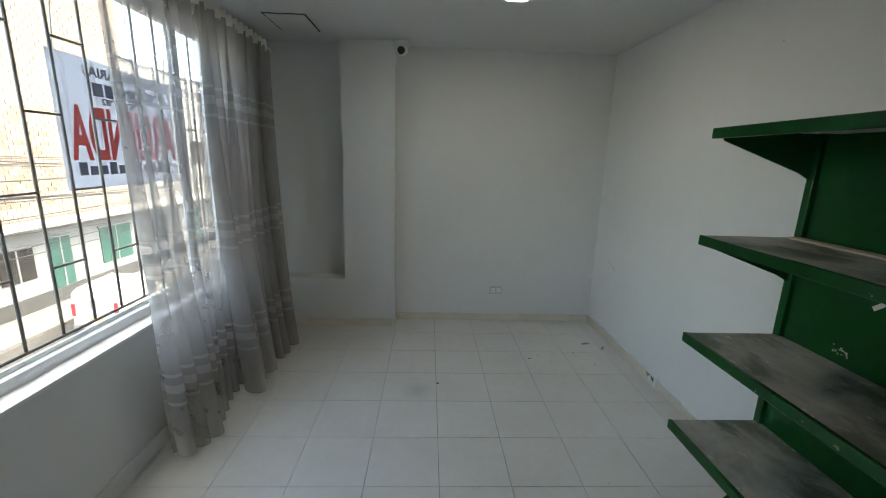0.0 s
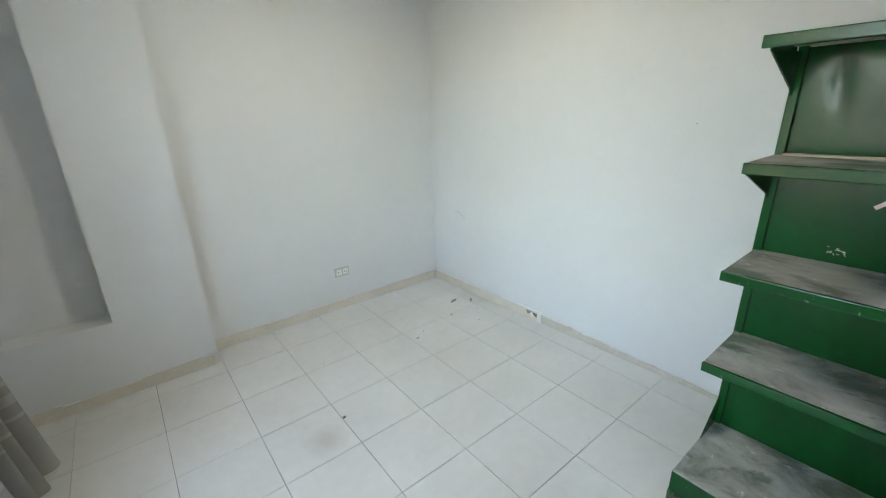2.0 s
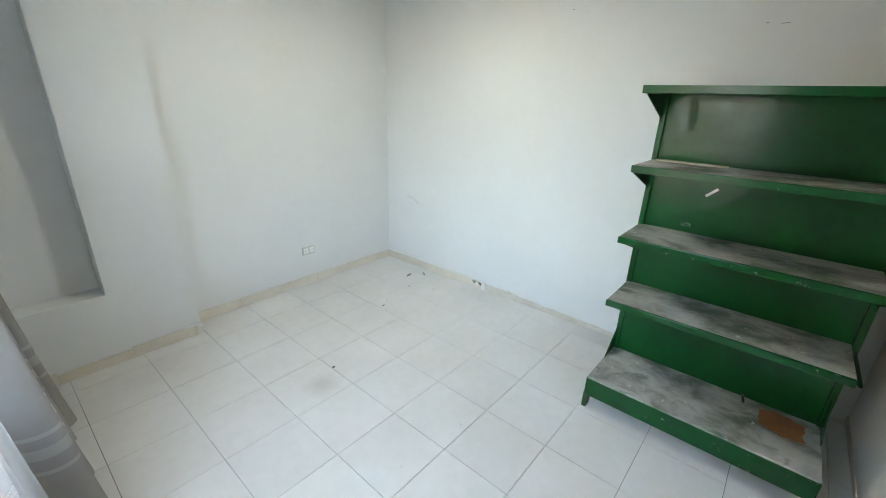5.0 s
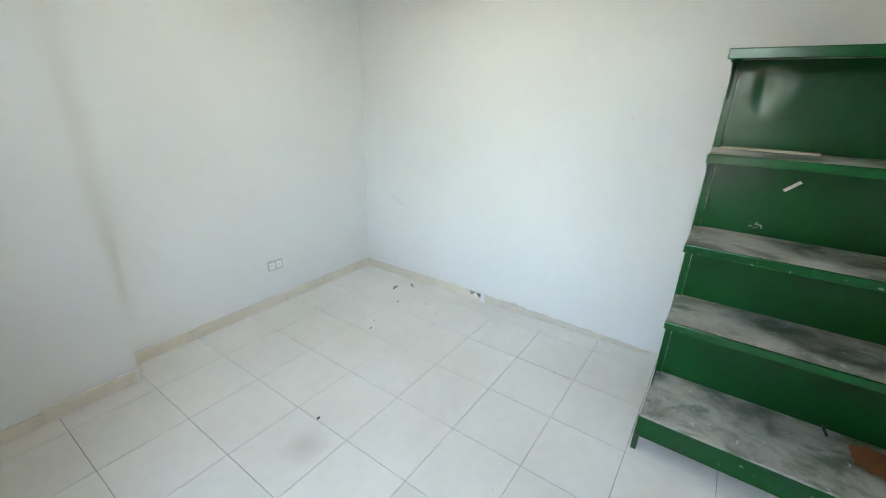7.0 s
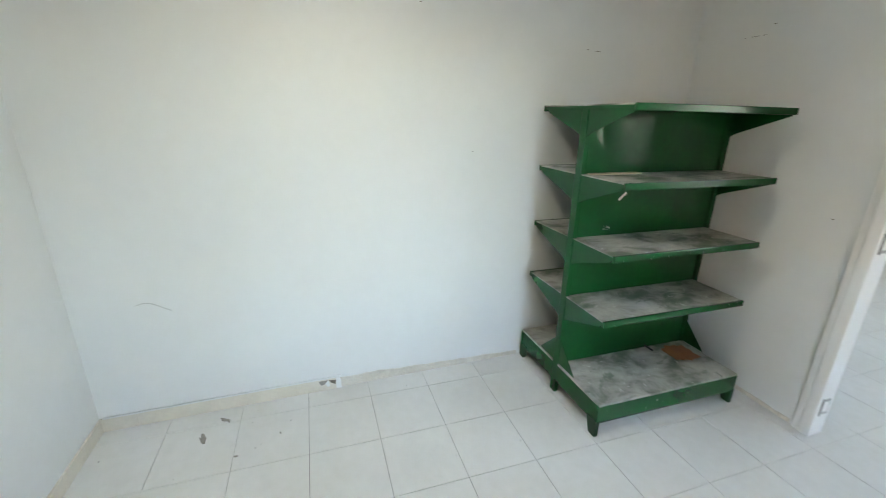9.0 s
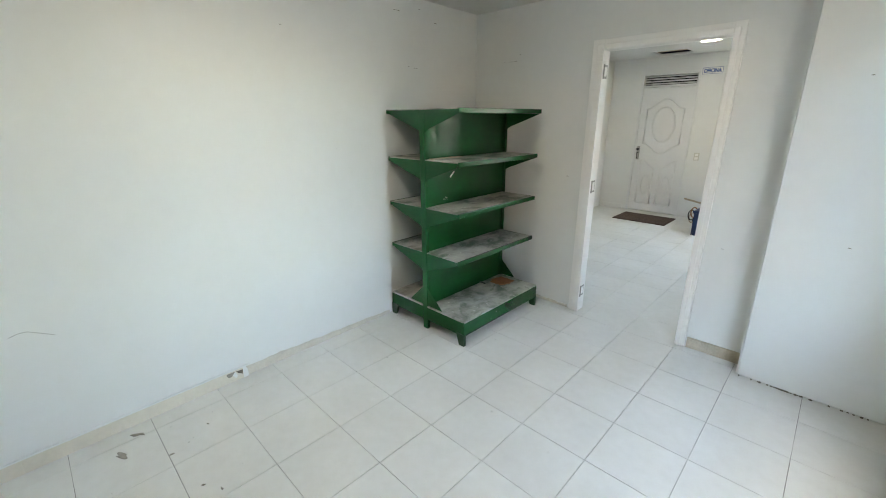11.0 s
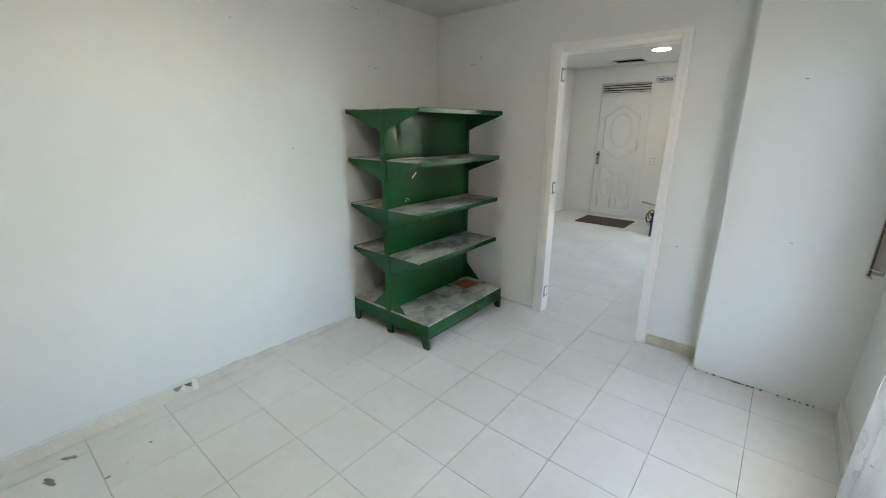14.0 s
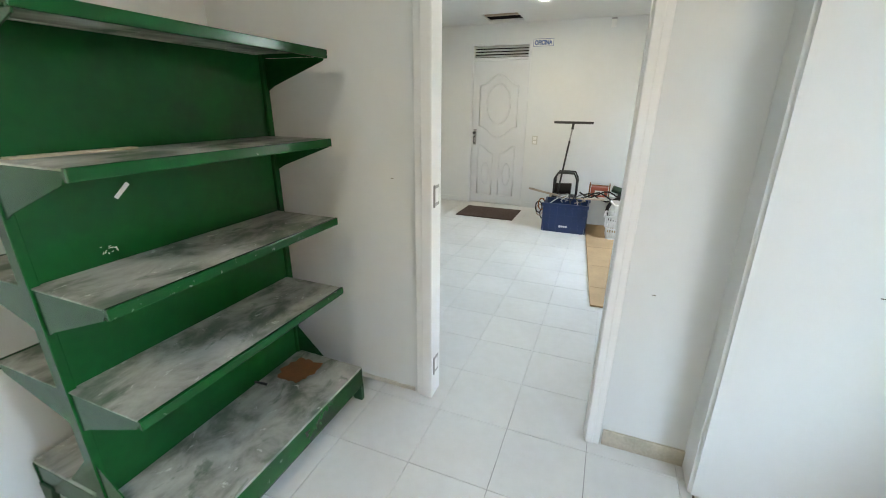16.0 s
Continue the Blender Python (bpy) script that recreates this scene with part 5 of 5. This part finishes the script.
for a, b, lo, hi, mm in ((12.6, 14.2, GROUND + 0.15, -2.7, M_DARK), (16.4, 17.9, -4.2, -2.8, M_DARK), (18.7, 19.8, GROUND + 0.15, -2.6, M_HOUSEGREEN), (21.6, 23.8, -4.5, -2.6, M_HOUSEGREEN), (25.6, 27.2, -4.3, -2.6, M_DARK), (29.4, 31.0, GROUND + 0.15, -2.6, M_HOUSEGREEN)):
    hpart("shutter" if mm is M_HOUSEGREEN else "window", box((HX - 0.02, a, lo), (HX + 0.04, b, hi), 0.01), mm)
    hpart("lintel", box((HX, a - 0.1, hi), (HX + 0.10, b + 0.1, hi + 0.1), 0.01), M_RENDER)
    hpart("mullion", box((HX + 0.04, (a + b) / 2 - 0.04, lo), (HX + 0.06, (a + b) / 2 + 0.04, hi)), M_RENDER)
hpart("eave", box((HX - 0.5, 4, Z1), (HX + 1.0, 70, Z1 + 0.18), 0.02), mat("fibre_cement", (0.30, 0.29, 0.28), 0.9, grain=0.3, scale=3), "grey fibre-cement eave")
hpart("upper_wall", box((HX - 1.5, 4, Z1 + 0.18), (HX - 0.03, 25.0, 10.6)), mat("block_mortar", (0.22, 0.208, 0.19), 0.95, grain=0.2, scale=4), "rough block upper wall")
hpart("side_wall", box((HX - 4.0, 25.0, Z1 + 0.18), (HX - 0.7, 70, 6.6)), M_RENDER, "white upper storey")
for y in (27.5, 32.0, 37.0):
    hpart("upper_window", box((HX - 0.72, y, 0.6), (HX - 0.66, y + 1.8, 2.2), 0.01), M_DARK)
bw, bh = 0.40, 0.20
bme = box((-0.006, -bw / 2 + 0.012, -bh / 2 + 0.012), (0.03, bw / 2 - 0.012, bh / 2 - 0.012))
shared = bpy.data.meshes.new("brick")
bme.to_mesh(shared)
bme.free()
shared.materials.append(M_BLOCK)
rest = bmesh.new()
count = 0
for r in range(61):
    z = Z1 + 0.30 + r * bh
    for c in range(50):
        y = 5.0 + c * bw + (bw / 2 if r % 2 else 0)
        if y > 24.7:
            continue
        if 14.5 < y < 20.0 and -1.0 < z < 3.2 and count < 290:
            b = new("brick", shared)
            b.parent = hs
            b.location = Vector((HX - 0.03 + rs.uniform(-0.008, 0.008), y, z)) - AT
            count += 1
        else:
            x = HX - 0.03 + rs.uniform(-0.006, 0.006)
            add = [rest.verts.new((x + dx, y + dy, z + dz)) for dx in (0.0, 0.03) for dy, dz in ((-bw / 2 + 0.012, -bh / 2 + 0.012), (bw / 2 - 0.012, -bh / 2 + 0.012), (bw / 2 - 0.012, bh / 2 - 0.012), (-bw / 2 + 0.012, bh / 2 - 0.012))]
            rest.faces.new(add[4:])
            for k in range(4):
                rest.faces.new((add[k], add[(k + 1) % 4], add[4 + (k + 1) % 4], add[4 + k]))
bmesh.ops.recalc_face_normals(rest, faces=rest.faces)
tagged(hpart("bricks", rest, M_BLOCK), kind="stuff")

# own building's outside, so that the facade is closed
structure("facade", box((WEST - WT - 0.02, NORTH + 0.15, GROUND), (WEST - WT + 0.2, NORTH + 6, 5)), M_RENDER, "rendered street front of the building", "facade")
structure("facade_low", box((WEST - WT - 0.02, FAR - 6, GROUND), (WEST - WT + 0.2, NORTH + 0.15, -0.16)), M_RENDER, "rendered street front below the rooms", "facade")
structure("facade_top", box((WEST - WT - 0.02, FAR - 6, CEIL2 + 0.13), (WEST - WT + 0.2, NORTH + 0.15, 5)), M_RENDER, "rendered street front above the rooms", "facade")


def van():
    """A small white panel van seen from behind."""
    root = thing("panel_van", (-13.2, 17.4, GROUND - 0.02), "white panel van parked in the street below", "van")
    w, L, h = 1.68, 3.9, 1.85
    paint = mat("van_white", (0.55, 0.55, 0.545), 0.25, grain=0.04)
    body = prism([(-L / 2, 0.35), (-L / 2, 1.0), (-L / 2 + 0.08, h - 0.1), (-L / 2 + 0.25, h), (0.6, h), (1.15, 1.15), (L / 2 - 0.1, 0.95), (L / 2, 0.7), (L / 2, 0.35)], "x", -w / 2, w / 2)
    bmesh.ops.bevel(body, geom=body.edges[:], offset=0.06, segments=3, affect="EDGES")
    b = part("body", body, paint, root)
    tin = mat("van_glass", (0.03, 0.035, 0.04), 0.08, grain=0.1)
    part("rear_door_seam", box((-0.012, -L / 2 - 0.006, 0.56), (0.012, -L / 2 + 0.03, 1.05)), M_IRON, b)
    # mid-grey base colour stands in for the reflection in the rear pane
    part("rear_window", box((-w / 2 + 0.28, -L / 2 - 0.004, 1.12), (w / 2 - 0.28, -L / 2 + 0.06, 1.52), 0.02), mat("rear_glass_reflection", (0.30, 0.31, 0.32), 0.1), b, "rear window with its reflection put into a mid-grey colour")
    part("number_plate", box((-0.22, -L / 2 - 0.012, 0.62), (0.22, -L / 2 + 0.01, 0.75), 0.004), mat("plate_yellow", (0.62, 0.45, 0.08), 0.5), b, "yellow number plate")
    part("bumper", box((-w / 2 + 0.03, -L / 2 - 0.06, 0.32), (w / 2 - 0.03, -L / 2 + 0.1, 0.52), 0.03), mat("van_bumper", (0.22, 0.22, 0.22), 0.6), b, "grey bumper")
    for s in (-1, 1):
        part("tail_light", box((s * (w / 2 - 0.09) - 0.07, -L / 2 - 0.012, 0.85), (s * (w / 2 - 0.09) + 0.07, -L / 2 + 0.05, 1.35), 0.02), mat("tail_red", (0.4, 0.03, 0.04), 0.3), b, "red tail light")
        part("side_window", box((s * w / 2 - 0.01, 0.1, 1.1), (s * w / 2 + 0.012, 0.75, 1.6), 0.01), tin, b)
        part("roof_rail", tube([(s * 0.7, -L / 2 + 0.3, h + 0.05), (s * 0.7, 0.5, h + 0.05)], 0.02), M_IRON, b)
        for y in (-1.2, 1.25):
            bm = disc((0, 0, 0), 0.31, 0.2, 24, 0.03)
            bmesh.ops.transform(bm, matrix=Matrix.Translation((s * (w / 2 - 0.09), y, 0.31)) @ Matrix.Rotation(radians(90), 4, "Y"), verts=bm.verts)
            wh = part("wheel", bm, M_BLACK, root)
            bm = disc((0, 0, 0), 0.19, 0.21, 20, 0.01)
            bmesh.ops.transform(bm, matrix=Matrix.Translation((s * (w / 2 - 0.085), y, 0.31)) @ Matrix.Rotation(radians(90), 4, "Y"), verts=bm.verts)
            part("rim", bm, M_STEEL, wh)
    for x in (-0.35, 0.35):
        part("roof_bar", tube([(-0.72, -L / 2 + 0.6 + x, h + 0.06), (0.72, -L / 2 + 0.6 + x, h + 0.06)], 0.02), M_IRON, b)
    root.rotation_euler = (0, 0, radians(6))
    return root


van()

# overhead cables along the street
rs = random.Random(5)
for k in range(16):
    z = rs.uniform(-2.2, 1.9)
    x = rs.uniform(-15.2, -11.0)
    dz = rs.uniform(-1.0, 1.2)
    sag = rs.uniform(0.3, 1.0)
    pts = [(x - 1.8 * f, 3 + 39 * f, z + dz * f - sag * 4 * f * (1 - f)) for f in np.linspace(0, 1, 15)]
    loose("overhead_cable", tube(pts, rs.uniform(0.012, 0.025), 5), M_BLACK, "black overhead cable sagging along the street", "cable", "street cables")
pole = thing("utility_pole", (-15.6, 3.0, GROUND), "grey concrete utility pole on the far pavement", "utility pole")
part("shaft", tube([(0, 0, 0.14), (0, 0, 10)], 0.15, 12), M_RENDER, pole)
pole2 = copy_thing(pole, pose(-15.8, 42.0, GROUND))

# letting banner hung outside the glass, lettered for the street
bn = thing("letting_banner", (WEST - 0.24, 2.45, 1.60), "white letting banner outside the window, lettering seen from behind", "banner")
bx = WEST - 0.24
tmat = bpy.data.materials.new("banner_vinyl")
tmat.use_nodes = True
tn, tl = tmat.node_tree.nodes, tmat.node_tree.links
tb = tn["Principled BSDF"]
tb.inputs["Base Color"].default_value = (0.58, 0.60, 0.64, 1)
tb.inputs["Roughness"].default_value = 0.6
tt = tn.new("ShaderNodeBsdfTranslucent")
tt.inputs["Color"].default_value = (0.46, 0.48, 0.53, 1)
tx = tn.new("ShaderNodeMixShader")
tx.inputs[0].default_value = 0.55
tl.new(tb.outputs[0], tx.inputs[1])
tl.new(tt.outputs[0], tx.inputs[2])
tl.new(tx.outputs[0], tn["Material Output"].inputs["Surface"])
bm = bmesh.new()
prev = None
BA, BB = 1.965, 2.765
for i in range(31):
    u = i / 30
    y = BA + (BB - BA) * u
    dx = 0.012 * math.sin(u * 7)
    row = [bm.verts.new((dx, y - 2.45, -0.30 + 0.01 * u)), bm.verts.new((dx + 0.006, y - 2.45 - 0.012, 0.29 - 0.02 * u))]
    if prev:
        bm.faces.new((prev[0], row[0], row[1], prev[1])).smooth = True
    prev = row
bmesh.ops.solidify(bm, geom=bm.faces[:], thickness=0.002)
part("sheet", bm, tmat, bn)
for y in (2.0, 2.73):
    part("cord", tube([(0.0, y - 2.45, 0.28), (0.04, y - 2.45, 0.66), (0.065, y - 2.45, 0.68)], 0.003, 6), M_CLEARWHITE, bn)
M_LETRED = translucent("banner_red", (0.80, 0.27, 0.25), 0.75)
M_LETGREY = translucent("banner_grey", (0.36, 0.37, 0.42), 0.7)
# seen from the room the words run mirrored: they begin at the far (north) end
def street_words(text, size, y_right, z, material, width, name="lettering"):
    m = Matrix(((0, 0, 1, 0.022), (-1, 0, 0, y_right - 2.45), (0, 1, 0, z - 1.60), (0, 0, 0, 1)))
    return words(text, size, m, material, name, bn, fit=width, bold=size * 0.03)
street_words("ARRIENDA", 0.325, 2.725, 1.442, M_LETRED, 0.735)
street_words("INMOBILIARIAS", 0.062, 2.61, 1.81, M_LETGREY, 0.50)
street_words("DESDE 1982", 0.042, 2.50, 1.69, M_LETGREY, 0.30)
for a, b, lo, hi in ((2.16, 2.22, 1.725, 1.785), (2.235, 2.295, 1.725, 1.785), (2.31, 2.37, 1.725, 1.785), (2.385, 2.44, 1.725, 1.785), (2.455, 2.51, 1.725, 1.785), (2.525, 2.58, 1.725, 1.785)):
    part("name_mark", box((0.016, a - 2.45, lo - 1.60), (0.020, b - 2.45, hi - 1.60)), M_LETGREY, bn)
for k in range(11):
    y = 2.02 + k * 0.06
    part("address_mark", box((0.016, y - 2.45, 1.365 - 1.60), (0.020, y + 0.042 - 2.45, 1.365 + 0.042 + 0.016 * (k % 3 == 0) - 1.60)), M_LETGREY, bn)

# ---- floor tiles ----
def clip(v, lo, hi):
    return max(lo, min(hi, v))


J = 0.0012   # half a joint
def tile_mesh(w):
    me = bpy.data.meshes.new("tile")
    bmt = box((-w / 2 + J, -TILE / 2 + J, -0.0065), (w / 2 - J, TILE / 2 - J, 0.0), 0.0006)
    bmt.to_mesh(me)
    bmt.free()
    me.materials.append(M_TILE)
    return me


TILE_WEST = 0.349    # the columns by the window are laid a little wider
full, full_west = tile_mesh(TILE), tile_mesh(TILE_WEST)
rs = random.Random(3)
for i in range(-5, 7):
    for j in range(-13, 11):
        wide = TILE_WEST if i < 0 else TILE
        cx, cy = (i + 0.5) * wide - 0.004, (j + 0.5) * TILE + 0.003
        lx, hx = cx - wide / 2 + J, cx + wide / 2 - J
        ly, hy = cy - TILE / 2 + J, cy + TILE / 2 - J
        e = 1.57 if cy > 0.2 else EAST2 + 0.02
        clx, chx = clip(lx, -1.45, e), clip(hx, -1.45, e)
        cly, chy = clip(ly, FAR - 0.03, NORTH + 0.02), clip(hy, FAR - 0.03, NORTH + 0.02)
        if chx - clx < 0.01 or chy - cly < 0.01:
            continue
        if (clx, chx, cly, chy) == (lx, hx, ly, hy):
            t = new("tile", full_west if i < 0 else full)
            t.location = (cx, cy, rs.uniform(-0.0006, 0.0))
            t.rotation_euler = (rs.uniform(-0.0005, 0.0005), rs.uniform(-0.0005, 0.0005), 0)
        else:
            t = link("tile", box((clx, cly, -0.0065), (chx, chy, -0.0002)), M_TILE)
        t.parent = floor if cy > SOUTH - ST else floor_next
